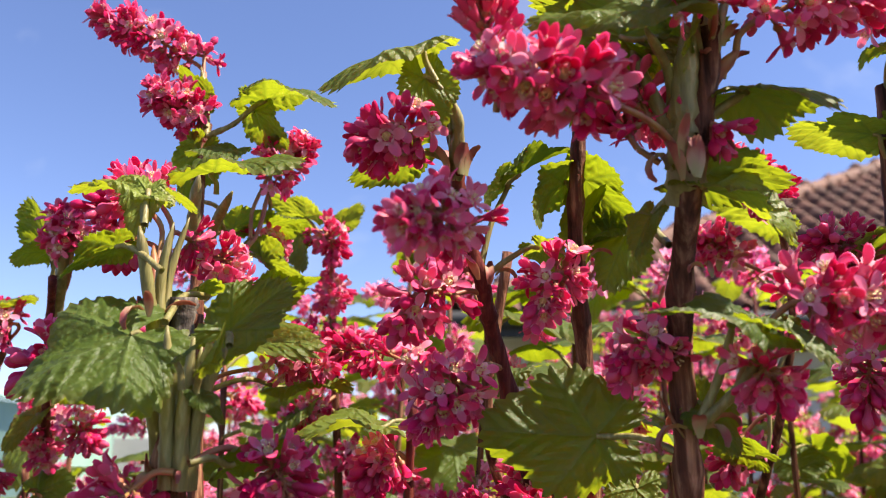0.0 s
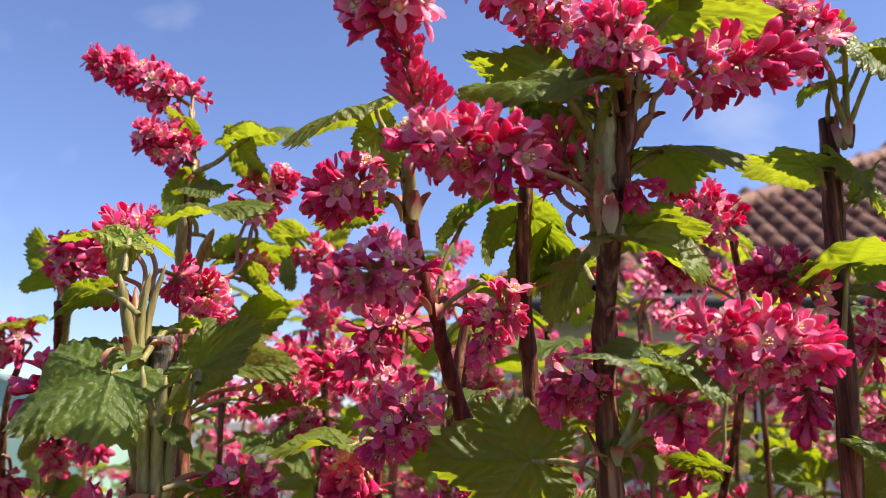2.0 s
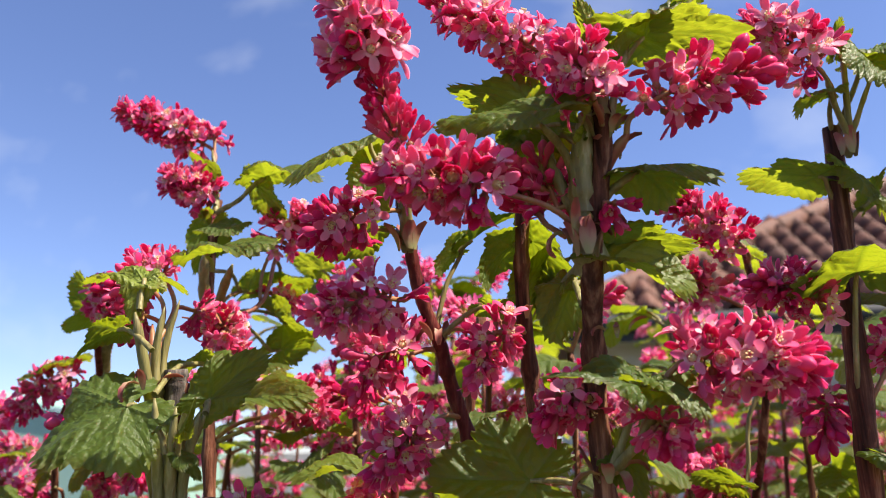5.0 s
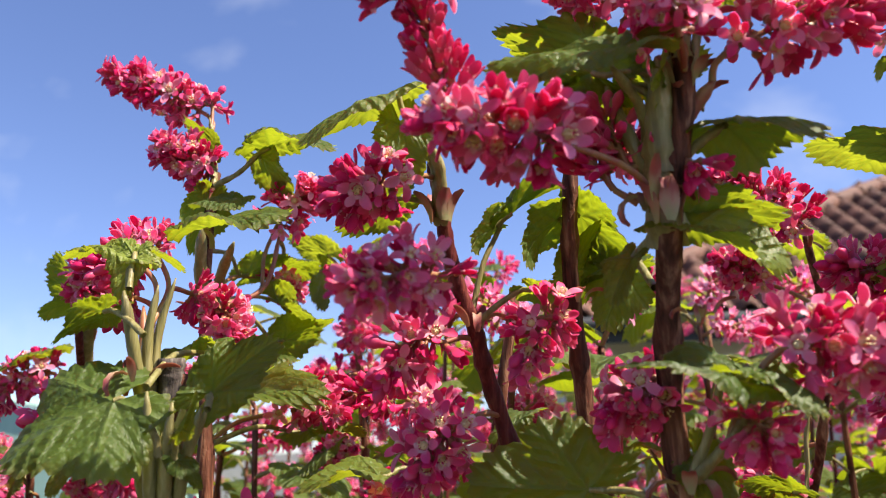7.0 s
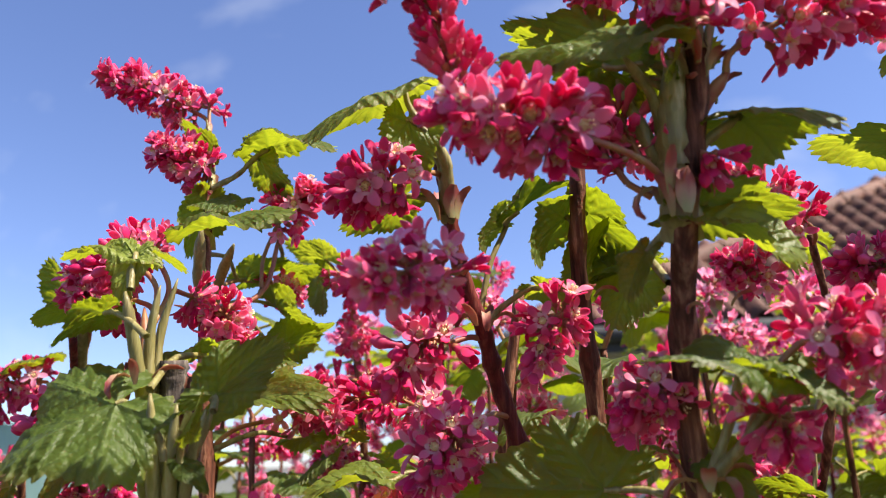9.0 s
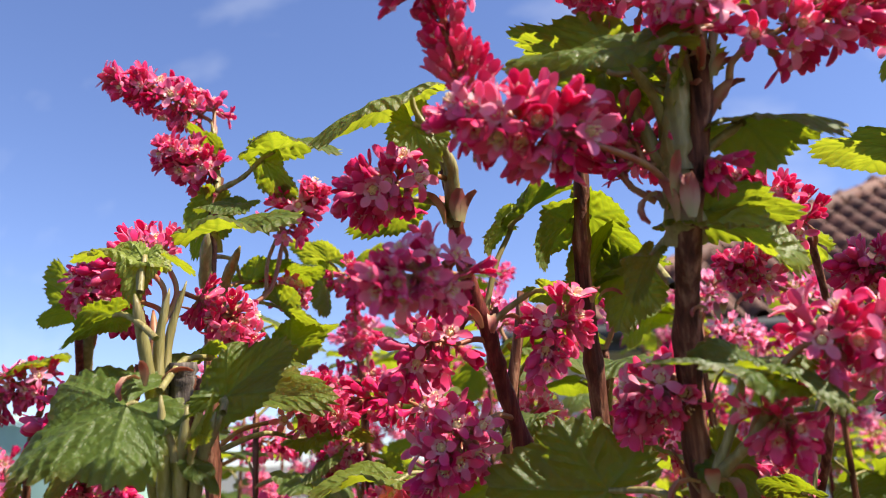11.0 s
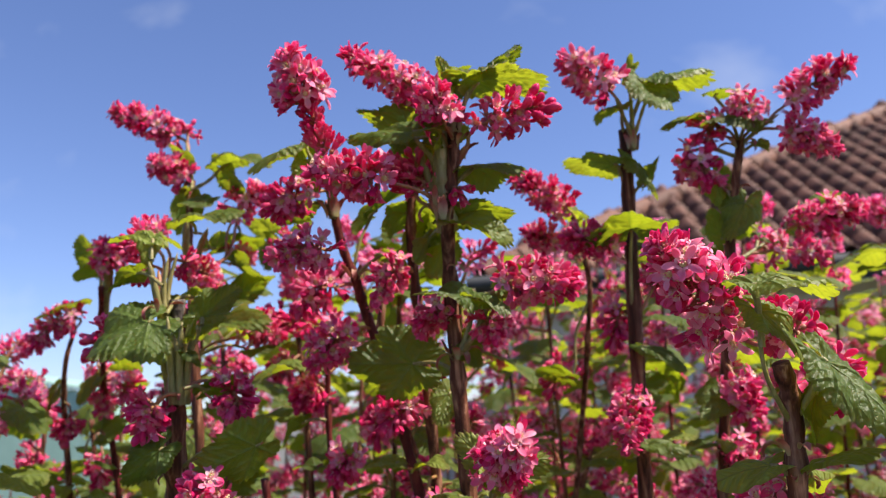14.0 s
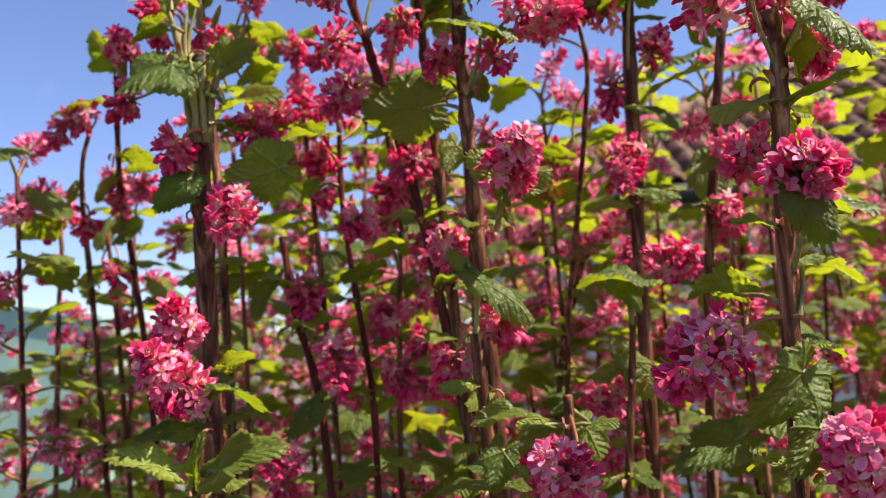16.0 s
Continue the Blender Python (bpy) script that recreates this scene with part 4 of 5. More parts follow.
raceme(c, (-0.0485, 0.3258, 1.5901), (-0.0509, 0.3177, 1.5941), (-0.0417, 0.3122, 1.5762), 26, 0.4, 0.94, 0.1)
raceme(c, (-0.0476, 0.3285, 1.5682), (-0.0438, 0.3279, 1.5730), (-0.0501, 0.3219, 1.5600), 26, 1.1, 0.893, 0.1)
raceme(c, (-0.0467, 0.3309, 1.5490), (-0.0527, 0.3234, 1.5479), (-0.0679, 0.3165, 1.5418), 31, 1.1, 0.893, 0.1)
raceme(c, (-0.0467, 0.3309, 1.5490), (-0.0424, 0.3378, 1.5550), (-0.0431, 0.3323, 1.5372), 26, 1.1, 0.893, 0.1)
leaf(c, (-0.0460, 0.3321, 1.5396), (-0.0512, 0.3176, 1.5328), (-0.0636, 0.3105, 1.5277), (0, -0.25, 1), width=0.8)
leaf(c, (-0.0460, 0.3321, 1.5396), (-0.0394, 0.3170, 1.5378), (-0.0278, 0.3086, 1.5435), (0, 0.7, 1), width=0.8)
raceme(c, (-0.0451, 0.3338, 1.5255), (-0.0498, 0.3268, 1.5204), (-0.0609, 0.3198, 1.5144), 28, 0.9, 0.893, 0.1)
leaf(c, (-0.0449, 0.3346, 1.5185), (-0.0554, 0.3192, 1.5195), (-0.0676, 0.3127, 1.5104), (0, -0.25, 1), width=0.8)
leaf(c, (-0.0446, 0.3355, 1.5116), (-0.0357, 0.3273, 1.5159), (-0.0213, 0.3202, 1.5111), (0, 0.7, 1), width=0.8)
raceme(c, (-0.0441, 0.3366, 1.5025), (-0.0379, 0.3287, 1.5046), (-0.0300, 0.3226, 1.4915), 28, 0.7, 0.893, 0.1)
bracts(c, (-0.0471, 0.3242, 1.5722), 4, 0.00684, 55)

# a far cane at the hedge's end
c = cane([(-0.1635, 0.3617, 1.4226), (-0.1649, 0.3480, 1.4721), (-0.1626, 0.3280, 1.5099), (-0.1524, 0.3016, 1.5378), (-0.1375, 0.2681, 1.5613)], 0.00241, 0.00147, BARK_RED, label="slender reddish currant cane at the open end of the hedge")
shoot(c, [(-0.1458, 0.2888, 1.5490), (-0.1380, 0.2756, 1.5627), (-0.1333, 0.2666, 1.5735)], 0.00268, 0.00227)
leaf(c, (-0.1421, 0.2825, 1.5556), (-0.1462, 0.2777, 1.5766), (-0.1539, 0.2757, 1.5931), (0, 0.7, 1), width=1.0)
raceme(c, (-0.1430, 0.2841, 1.5539), (-0.1312, 0.2670, 1.5702), (-0.1319, 0.2577, 1.5841), 31, 1.1, 0.94, 0.05)
leaf(c, (-0.1446, 0.2846, 1.5516), (-0.1428, 0.2744, 1.5724), (-0.1535, 0.2670, 1.5701), (0, 0.7, 1), width=1)
raceme(c, (-0.1564, 0.3120, 1.5268), (-0.1703, 0.3335, 1.5281), (-0.1623, 0.3298, 1.4956), 37, 1.1, 0.987, 0.1)
leaf(c, (-0.1557, 0.3104, 1.5288), (-0.1507, 0.3184, 1.5258), (-0.1300, 0.3106, 1.5272), (0, 0.7, 1), width=1)
leaf(c, (-0.1605, 0.3227, 1.5155), (-0.1632, 0.3196, 1.5164), (-0.1736, 0.3133, 1.5050), (0, -0.7, 0.8), width=0.8)
raceme(c, (-0.1605, 0.3227, 1.5155), (-0.1477, 0.3201, 1.5121), (-0.1342, 0.3134, 1.5043), 23, 0.4, 0.94, 0.1)
leaf(c, (-0.1643, 0.3432, 1.4812), (-0.1681, 0.3386, 1.4863), (-0.1518, 0.3302, 1.4923), (0, -1, 0.25), width=1)
bracts(c, (-0.1557, 0.3104, 1.5288), 4, 0.00684, 55)
bracts(c, (-0.1638, 0.3388, 1.4844), 4, 0.00684, 55)

# a far cane at the hedge's end
c = cane([(-0.1878, 0.3460, 1.4258), (-0.1860, 0.3325, 1.4738), (-0.1834, 0.3207, 1.5074), (-0.1773, 0.3102, 1.5301), (-0.1724, 0.3084, 1.5448)], 0.00227, 0.0012)
raceme(c, (-0.1724, 0.3084, 1.5448), (-0.1649, 0.3001, 1.5501), (-0.1944, 0.2980, 1.5360), 40, 0.9, 0.94, 0.25)
leaf(c, (-0.1724, 0.3084, 1.5448), (-0.1681, 0.2993, 1.5569), (-0.1878, 0.2922, 1.5521), (0, -0.25, 1), width=0.8)
raceme(c, (-0.1828, 0.3211, 1.5040), (-0.1835, 0.3296, 1.4975), (-0.1853, 0.3242, 1.4791), 28, 0.4, 0.94, 0.15)
leaf(c, (-0.1828, 0.3211, 1.5040), (-0.1879, 0.3202, 1.5111), (-0.1970, 0.3218, 1.4981), (0, -0.7, 0.8), width=0.8)

# a low far cane
c = cane([(-0.2371, 0.3924, 1.4223), (-0.2334, 0.3878, 1.4595), (-0.2302, 0.3841, 1.4895), (-0.2325, 0.3804, 1.5201)], 0.00214, 0.0012)
raceme(c, (-0.2311, 0.3827, 1.5009), (-0.2391, 0.3956, 1.5212), (-0.2643, 0.3799, 1.5239), 31, 1.1, 0.94, 0.1)
raceme(c, (-0.2314, 0.3841, 1.4896), (-0.2348, 0.3818, 1.5088), (-0.2412, 0.3838, 1.4920), 26, 1.1, 0.94, 0.1)
raceme(c, (-0.2332, 0.3869, 1.4670), (-0.2329, 0.3855, 1.4783), (-0.2478, 0.3873, 1.4640), 28, 1.1, 0.94, 0.1)
leaf(c, (-0.2311, 0.3827, 1.5009), (-0.2450, 0.3829, 1.4998), (-0.2609, 0.3830, 1.4988), (0, 0.7, 1), width=0.8)
leaf(c, (-0.2311, 0.3827, 1.5009), (-0.2484, 0.3803, 1.5210), (-0.2724, 0.3806, 1.5186), (0, -0.25, 1), width=0.7)

# a low far cane
c = cane([(-0.1942, 0.3927, 1.4201), (-0.1956, 0.3876, 1.4612), (-0.1977, 0.3834, 1.4952)], 0.00214, 0.00147)
raceme(c, (-0.1971, 0.3844, 1.4877), (-0.1832, 0.3709, 1.4723), (-0.1878, 0.3740, 1.4471), 28, 0.4, 0.94, 0.1)
leaf(c, (-0.1971, 0.3844, 1.4877), (-0.2064, 0.3871, 1.4656), (-0.2222, 0.3874, 1.4626), (0, 0.7, 1), width=0.8)

# the sawn cane
c = cane([(0.1329, 0.2352, 1.4244), (0.1339, 0.2289, 1.4754), (0.1357, 0.2263, 1.5279), (0.1382, 0.2266, 1.5751), (0.1401, 0.2250, 1.6135)], 0.00375, 0.00308, label="sturdy brown currant cane with sawn top and fresh side shoot")
bracts(c, (0.1420, 0.2200, 1.6060), 4, 0.0085, 70, "reddish papery sheath", True)
shoot(c, [(0.1422, 0.2184, 1.6050), (0.1420, 0.2150, 1.6196), (0.1426, 0.2125, 1.6403)], 0.0012, 0.0008)
shoot(c, [(0.1423, 0.2182, 1.6064), (0.1461, 0.2154, 1.6165), (0.1506, 0.2117, 1.6276)], 0.00094, 0.00074)
shoot(c, [(0.1423, 0.2182, 1.6064), (0.1377, 0.2139, 1.6166), (0.1335, 0.2068, 1.6240)], 0.00107, 0.00087)
raceme(c, (0.1377, 0.2139, 1.6166), (0.1330, 0.2070, 1.6248), (0.1107, 0.1958, 1.6404), 32, 1.1, 1.1, 0.1, lit_fade=0.35)
leaf(c, (0.1424, 0.2135, 1.6324), (0.1430, 0.2188, 1.6388), (0.1449, 0.2175, 1.6494), (0, 0.7, 1), width=0.5, young=True, fold=0.7)
leaf(c, (0.1424, 0.2135, 1.6324), (0.1441, 0.2188, 1.6387), (0.1482, 0.2180, 1.6455), (0, 0.7, 1), width=0.5, young=True, fold=0.7)
leaf(c, (0.1398, 0.2252, 1.6082), (0.1499, 0.2115, 1.6296), (0.1523, 0.1969, 1.6112), (0, 0.3, 1), width=1.1, droop=0.3)
leaf(c, (0.1398, 0.2252, 1.6082), (0.1528, 0.2134, 1.6331), (0.1785, 0.2054, 1.6359), (0, -0.1, 1), width=0.7, droop=0.4)
leaf(c, (0.1398, 0.2252, 1.6082), (0.1362, 0.2148, 1.6214), (0.1221, 0.2076, 1.6175), (0, 0.1, 1), width=0.8)
leaf(c, (0.1382, 0.2253, 1.5861), (0.1327, 0.2236, 1.5965), (0.1106, 0.2306, 1.6022), (0.1, 0.40, 1), width=0.8, droop=0.15, fold=0.1, wave=0.06)
leaf(c, (0.1392, 0.2246, 1.5916), (0.1403, 0.2180, 1.5950), (0.1512, 0.2086, 1.5786), (0.45, -0.5, 0.75), width=0.4, fold=0.4)
leaf(c, (0.1386, 0.2263, 1.5778), (0.1477, 0.2250, 1.5882), (0.1544, 0.2252, 1.5993), (0, 0.7, 1), width=0.6)
leaf(c, (0.1342, 0.2240, 1.5286), (0.1357, 0.2140, 1.5621), (0.1310, 0.1930, 1.5672), (0, 0.5, 1), width=1.8, droop=0.2, fold=-0.05, label="yellow-green leaf lit from above")
raceme(c, (0.1365, 0.2264, 1.5439), (0.1282, 0.2231, 1.5538), (0.1048, 0.2143, 1.5635), 34, 0.6, 0.93, 0.1)
raceme(c, (0.1339, 0.2270, 1.4909), (0.1290, 0.2122, 1.4867), (0.1215, 0.1994, 1.4664), 48, 1.1, 0.893, 0.1, loft=1.8)
leaf(c, (0.1327, 0.2291, 1.4677), (0.1336, 0.2185, 1.4666), (0.1491, 0.2111, 1.4641), (0, -0.6, 0.8), width=0.6)
leaf(c, (0.1345, 0.2270, 1.5093), (0.1385, 0.2210, 1.5085), (0.1546, 0.2143, 1.5012), (0.1, -0.7, 0.7), width=0.5)
leaf(c, (0.1365, 0.2264, 1.5439), (0.1426, 0.2305, 1.5559), (0.1543, 0.2232, 1.5534), (0, -0.5, 0.8), width=0.8)
raceme(c, (0.1358, 0.2269, 1.5226), (0.1323, 0.2413, 1.5304), (0.1252, 0.2364, 1.5081), 31, 0.4, 0.94, 0.1)
raceme(c, (0.1349, 0.2276, 1.5174), (0.1448, 0.2254, 1.5353), (0.1543, 0.2313, 1.5497), 28, 1.1, 0.94, 0.1)
raceme(c, (0.1334, 0.2336, 1.4370), (0.1404, 0.2520, 1.4428), (0.1217, 0.2461, 1.4286), 31, 0.9, 0.94, 0.1)

# the leaning thin cane
c = cane([(0.1087, 0.3323, 1.4130), (0.1169, 0.3091, 1.4769), (0.1204, 0.2810, 1.5186), (0.1225, 0.2694, 1.5506), (0.1150, 0.2544, 1.5799)], 0.00201, 0.0012)
raceme(c, (0.1159, 0.2561, 1.5765), (0.1139, 0.2489, 1.5806), (0.0865, 0.2404, 1.6000), 43, 1.1, 0.94, 0.05)
leaf(c, (0.1173, 0.2590, 1.5733), (0.1214, 0.2729, 1.5844), (0.1110, 0.2933, 1.6059), (0, 0.7, 1), width=0.8)
raceme(c, (0.1208, 0.2660, 1.5573), (0.1088, 0.2822, 1.5715), (0.0918, 0.2735, 1.5803), 28, 1.1, 0.94, 0.1)
leaf(c, (0.1217, 0.2739, 1.5382), (0.1068, 0.2756, 1.5008), (0.0923, 0.2747, 1.5076), (0, 0.7, 1), width=0.9)
raceme(c, (0.1202, 0.2829, 1.5158), (0.1088, 0.2900, 1.5078), (0.0976, 0.2846, 1.4898), 28, 0.5, 0.94, 0.15)

# the right-hand cane
c = cane([(0.1708, 0.2542, 1.4253), (0.1784, 0.2412, 1.4998), (0.1841, 0.2308, 1.5531), (0.1882, 0.2260, 1.5798), (0.1925, 0.2209, 1.6029)], 0.00294, 0.00201)
bracts(c, (0.1910, 0.2175, 1.5995), 5, 0.00684, 55)
bracts(c, (0.1857, 0.2201, 1.5782), 3, 0.0057, 55)
shoot(c, [(0.1916, 0.2221, 1.5997), (0.1988, 0.2167, 1.6058), (0.2086, 0.2122, 1.6117)], 0.00107, 0.00087)
shoot(c, [(0.1907, 0.2226, 1.5956), (0.1753, 0.2212, 1.6006), (0.1657, 0.2214, 1.5986)], 0.001, 0.00074)
raceme(c, (0.2036, 0.2141, 1.6086), (0.2117, 0.2124, 1.6154), (0.2369, 0.1987, 1.6303), 36, 1.1, 1.034, 0.03, lit_fade=0.3)
raceme(c, (0.1965, 0.2185, 1.6038), (0.2087, 0.2152, 1.6056), (0.2297, 0.2069, 1.5926), 34, 0.9, 0.987, 0.05, lit_fade=0.3)
raceme(c, (0.1933, 0.2216, 1.6037), (0.2000, 0.2157, 1.6139), (0.1865, 0.2073, 1.6199), 16, 1.1, 0.94, 0.1)
raceme(c, (0.1915, 0.2222, 1.5983), (0.1830, 0.2199, 1.6111), (0.1679, 0.2170, 1.6039), 18, 0.4, 0.94, 0.1)
raceme(c, (0.1877, 0.2265, 1.5769), (0.1630, 0.2225, 1.5963), (0.1800, 0.2178, 1.5849), 28, 1.1, 1.034, 0.1)
leaf(c, (0.1918, 0.2219, 1.6011), (0.1967, 0.2159, 1.6122), (0.1743, 0.2044, 1.6126), (0, -0.6, 0.8), width=0.7)
leaf(c, (0.1920, 0.2216, 1.6038), (0.1843, 0.2180, 1.6262), (0.2005, 0.2144, 1.6248), (0, -0.25, 1), width=0.8)
leaf(c, (0.1801, 0.2216, 1.5990), (0.1765, 0.2195, 1.6143), (0.1569, 0.2153, 1.6171), (0, -0.25, 1), width=0.6)
leaf(c, (0.1913, 0.2226, 1.5956), (0.1996, 0.2174, 1.6002), (0.2005, 0.2104, 1.5948), (0, -1, 0.25), width=0.8)
leaf(c, (0.1882, 0.2261, 1.5795), (0.1794, 0.2264, 1.5892), (0.1822, 0.2248, 1.5714), (0, -1, 0.25), width=0.9)
leaf(c, (0.1861, 0.2284, 1.5662), (0.1917, 0.2245, 1.5734), (0.1801, 0.2151, 1.5566), (0, -0.8, 0.5), width=0.8)
leaf(c, (0.1849, 0.2299, 1.5582), (0.1808, 0.2301, 1.5588), (0.1766, 0.2284, 1.5728), (0, 0.7, 1), width=0.8)
shoot(c, [(0.1834, 0.2318, 1.5450), (0.2017, 0.2459, 1.5553), (0.2238, 0.2559, 1.5674)], 0.00107, 0.00087)
raceme(c, (0.2064, 0.2480, 1.5579), (0.2244, 0.2559, 1.5674), (0.2605, 0.2548, 1.5766), 45, 1.1, 1.034, 0.06)
raceme(c, (0.1890, 0.2355, 1.5468), (0.2058, 0.2461, 1.5536), (0.2346, 0.2425, 1.5517), 22, 0.9, 0.94, 0.08)
leaf(c, (0.2017, 0.2459, 1.5553), (0.2063, 0.2527, 1.5625), (0.2146, 0.2455, 1.5587), (0, -0.7, 0.8), width=0.7)
leaf(c, (0.2200, 0.2542, 1.5653), (0.2440, 0.2962, 1.5820), (0.2677, 0.3094, 1.5993), (0, 0.7, 1), width=0.8)
leaf(c, (0.1834, 0.2318, 1.5450), (0.1721, 0.2243, 1.5442), (0.1658, 0.2304, 1.5571), (0, 0.7, 1), width=0.9)
raceme(c, (0.1784, 0.2412, 1.4998), (0.1781, 0.2305, 1.4937), (0.1829, 0.2254, 1.4726), 34, 0.9, 0.94, 0.1)
leaf(c, (0.1774, 0.2425, 1.4891), (0.1722, 0.2316, 1.4849), (0.1603, 0.2250, 1.4764), (0, -0.8, 0.5), width=0.9)
raceme(c, (0.1742, 0.2466, 1.4625), (0.1788, 0.2493, 1.4649), (0.1844, 0.2436, 1.4489), 31, 1.1, 0.94, 0.1)

# the near cane
c = cane([(0.1434, 0.0831, 1.4464), (0.1446, 0.0804, 1.4691), (0.1447, 0.0787, 1.4829), (0.1422, 0.0754, 1.4909)], 0.00268, 0.00247, label="near brown currant cane with a pale sawn end and large leaves")
shoot(c, [(0.1440, 0.0796, 1.4753), (0.1366, 0.0718, 1.4891), (0.1353, 0.0665, 1.5069)], 0.0007, 0.0005)
shoot(c, [(0.1443, 0.0796, 1.4752), (0.1490, 0.0772, 1.4826), (0.1526, 0.0740, 1.4898)], 0.0012, 0.00074)
bracts(c, (0.1428, 0.0758, 1.4693), 5, 0.00684, 80)
leaf(c, (0.1357, 0.0688, 1.5011), (0.1351, 0.0646, 1.5104), (0.1512, 0.0563, 1.5088), (0.1, -0.4, 1), width=0.75, droop=0.5)
leaf(c, (0.1359, 0.0695, 1.4950), (0.1360, 0.0684, 1.5041), (0.1448, 0.0620, 1.4937), (0.1, -0.7, 0.8), width=0.75)
leaf(c, (0.1510, 0.0753, 1.4854), (0.1531, 0.0731, 1.4905), (0.1663, 0.0608, 1.4723), (0.2, -0.5, 1), width=0.75, droop=0.5)
leaf(c, (0.1480, 0.0777, 1.4810), (0.1511, 0.0787, 1.4825), (0.1469, 0.0802, 1.4705), (0, 0.7, 1), width=0.7)
raceme(c, (0.1361, 0.0696, 1.4965), (0.1401, 0.1010, 1.5008), (0.1187, 0.0884, 1.5280), 65, 1.1, 0.987, 0.05, loft=3, lit_fade=0.5)
raceme(c, (0.1480, 0.0777, 1.4810), (0.1575, 0.0995, 1.5004), (0.1506, 0.1061, 1.5088), 28, 1.1, 0.94, 0.05)
raceme(c, (0.1510, 0.0753, 1.4854), (0.1610, 0.0932, 1.4893), (0.1650, 0.0944, 1.4792), 23, 0.9, 0.94, 0.1)
# Half the open flowers paler: colour stands in for sun on near clusters.
raceme(c, (0.1437, 0.0835, 1.4258), (0.1348, 0.0539, 1.4349), (0.1359, 0.0416, 1.4415), 51, 1.1, 0.865, 0, loft=1.8, lit_fade=0.5)
raceme(c, (0.1444, 0.0847, 1.3706), (0.1505, 0.0632, 1.3592), (0.1372, 0.0458, 1.3766), 60, 1.1, 0.893, 0, loft=2.6, lit_fade=0.5)
leaf(c, (0.1436, 0.0835, 1.4291), (0.1328, 0.0466, 1.4321), (0.1366, 0.0405, 1.4198), (0, -1, 0.25), width=0.9)
leaf(c, (0.1443, 0.0845, 1.3803), (0.1392, 0.0751, 1.3875), (0.1242, 0.0689, 1.3755), (-0.1, -1, -0.2), width=0.9)
leaf(c, (0.1443, 0.0845, 1.3803), (0.1394, 0.0692, 1.3731), (0.1298, 0.0627, 1.3632), (0, -1, 0.1), width=0.9)
leaf(c, (0.1438, 0.0837, 1.4160), (0.1453, 0.0695, 1.4327), (0.1594, 0.0621, 1.4304), (0, -0.25, 1), width=0.9)
leaf(c, (0.1440, 0.0840, 1.4031), (0.1492, 0.0867, 1.4174), (0.1653, 0.0868, 1.4163), (0, -0.2, 1), width=0.6)
raceme(c, (0.1440, 0.0840, 1.4031), (0.1251, 0.0891, 1.3977), (0.1027, 0.0792, 1.3850), 60, 0.7, 0.893, 0.1, loft=2)
raceme(c, (0.1440, 0.0839, 1.4406), (0.1509, 0.1048, 1.4574), (0.1336, 0.0981, 1.4497), 28, 0.9, 0.94, 0)
leaf(c, (0.1440, 0.0840, 1.4031), (0.1327, 0.1028, 1.4114), (0.1153, 0.0946, 1.4153), (0, 0.7, 1), width=0.7)
leaf(c, (0.1442, 0.0843, 1.3901), (0.1247, 0.0927, 1.3684), (0.1061, 0.0856, 1.3640), (0, -0.7, 0.8), width=0.8)

# the short middle cane
c = cane([(0.0555, 0.1650, 1.3411), (0.0539, 0.1616, 1.3689), (0.0528, 0.1574, 1.3904), (0.0520, 0.1556, 1.4053)], 0.00281, 0.00241)
bracts(c, (0.0522, 0.1557, 1.4043), 6, 0.00684, 90)
shoot(c, [(0.0520, 0.1557, 1.4043), (0.0534, 0.1543, 1.4159), (0.0545, 0.1472, 1.4238)], 0.00134, 0.00094)
leaf(c, (0.0534, 0.1543, 1.4159), (0.0546, 0.1455, 1.4247), (0.0742, 0.1372, 1.4116), (0.1, -0.5, 1), width=0.6)
leaf(c, (0.0534, 0.1543, 1.4159), (0.0509, 0.1507, 1.4265), (0.0453, 0.1456, 1.4370), (0, -0.7, 0.8), width=0.7)
leaf(c, (0.0534, 0.1543, 1.4159), (0.0546, 0.1510, 1.4242), (0.0619, 0.1540, 1.4304), (0, 0.7, 1), width=0.6)
raceme(c, (0.0519, 0.1558, 1.4032), (0.0587, 0.1640, 1.4117), (0.0708, 0.1575, 1.4021), 34, 0.35, 0.94, 0.1)
raceme(c, (0.0525, 0.1564, 1.3989), (0.0446, 0.1655, 1.3994), (0.0390, 0.1676, 1.3822), 28, 0.5, 0.94, 0.1)
leaf(c, (0.0530, 0.1590, 1.3776), (0.0548, 0.1533, 1.3738), (0.0681, 0.1452, 1.3777), (0, -0.7, 0.8), width=0.7)
leaf(c, (0.0546, 0.1631, 1.3565), (0.0589, 0.1471, 1.3620), (0.0538, 0.1410, 1.3495), (0, -0.9, 0.5), width=0.9)

# the thin leaning cane low in the middle
c = cane([(0.0959, 0.4087, 1.2893), (0.1033, 0.4022, 1.3423), (0.1131, 0.3948, 1.4028), (0.1303, 0.3879, 1.4590)], 0.00281, 0.00227)
raceme(c, (0.1131, 0.3948, 1.4028), (0.1154, 0.3220, 1.3721), (0.1280, 0.3086, 1.3563), 31, 1.1, 0.94, 0.1)
leaf(c, (0.1131, 0.3948, 1.4028), (0.0945, 0.3830, 1.3740), (0.0804, 0.3815, 1.3860), (0, 0.7, 1), width=0.9)
leaf(c, (0.1067, 0.3994, 1.3650), (0.1138, 0.3248, 1.3493), (0.0982, 0.3107, 1.3391), (0, -0.7, 0.8), width=0.9)

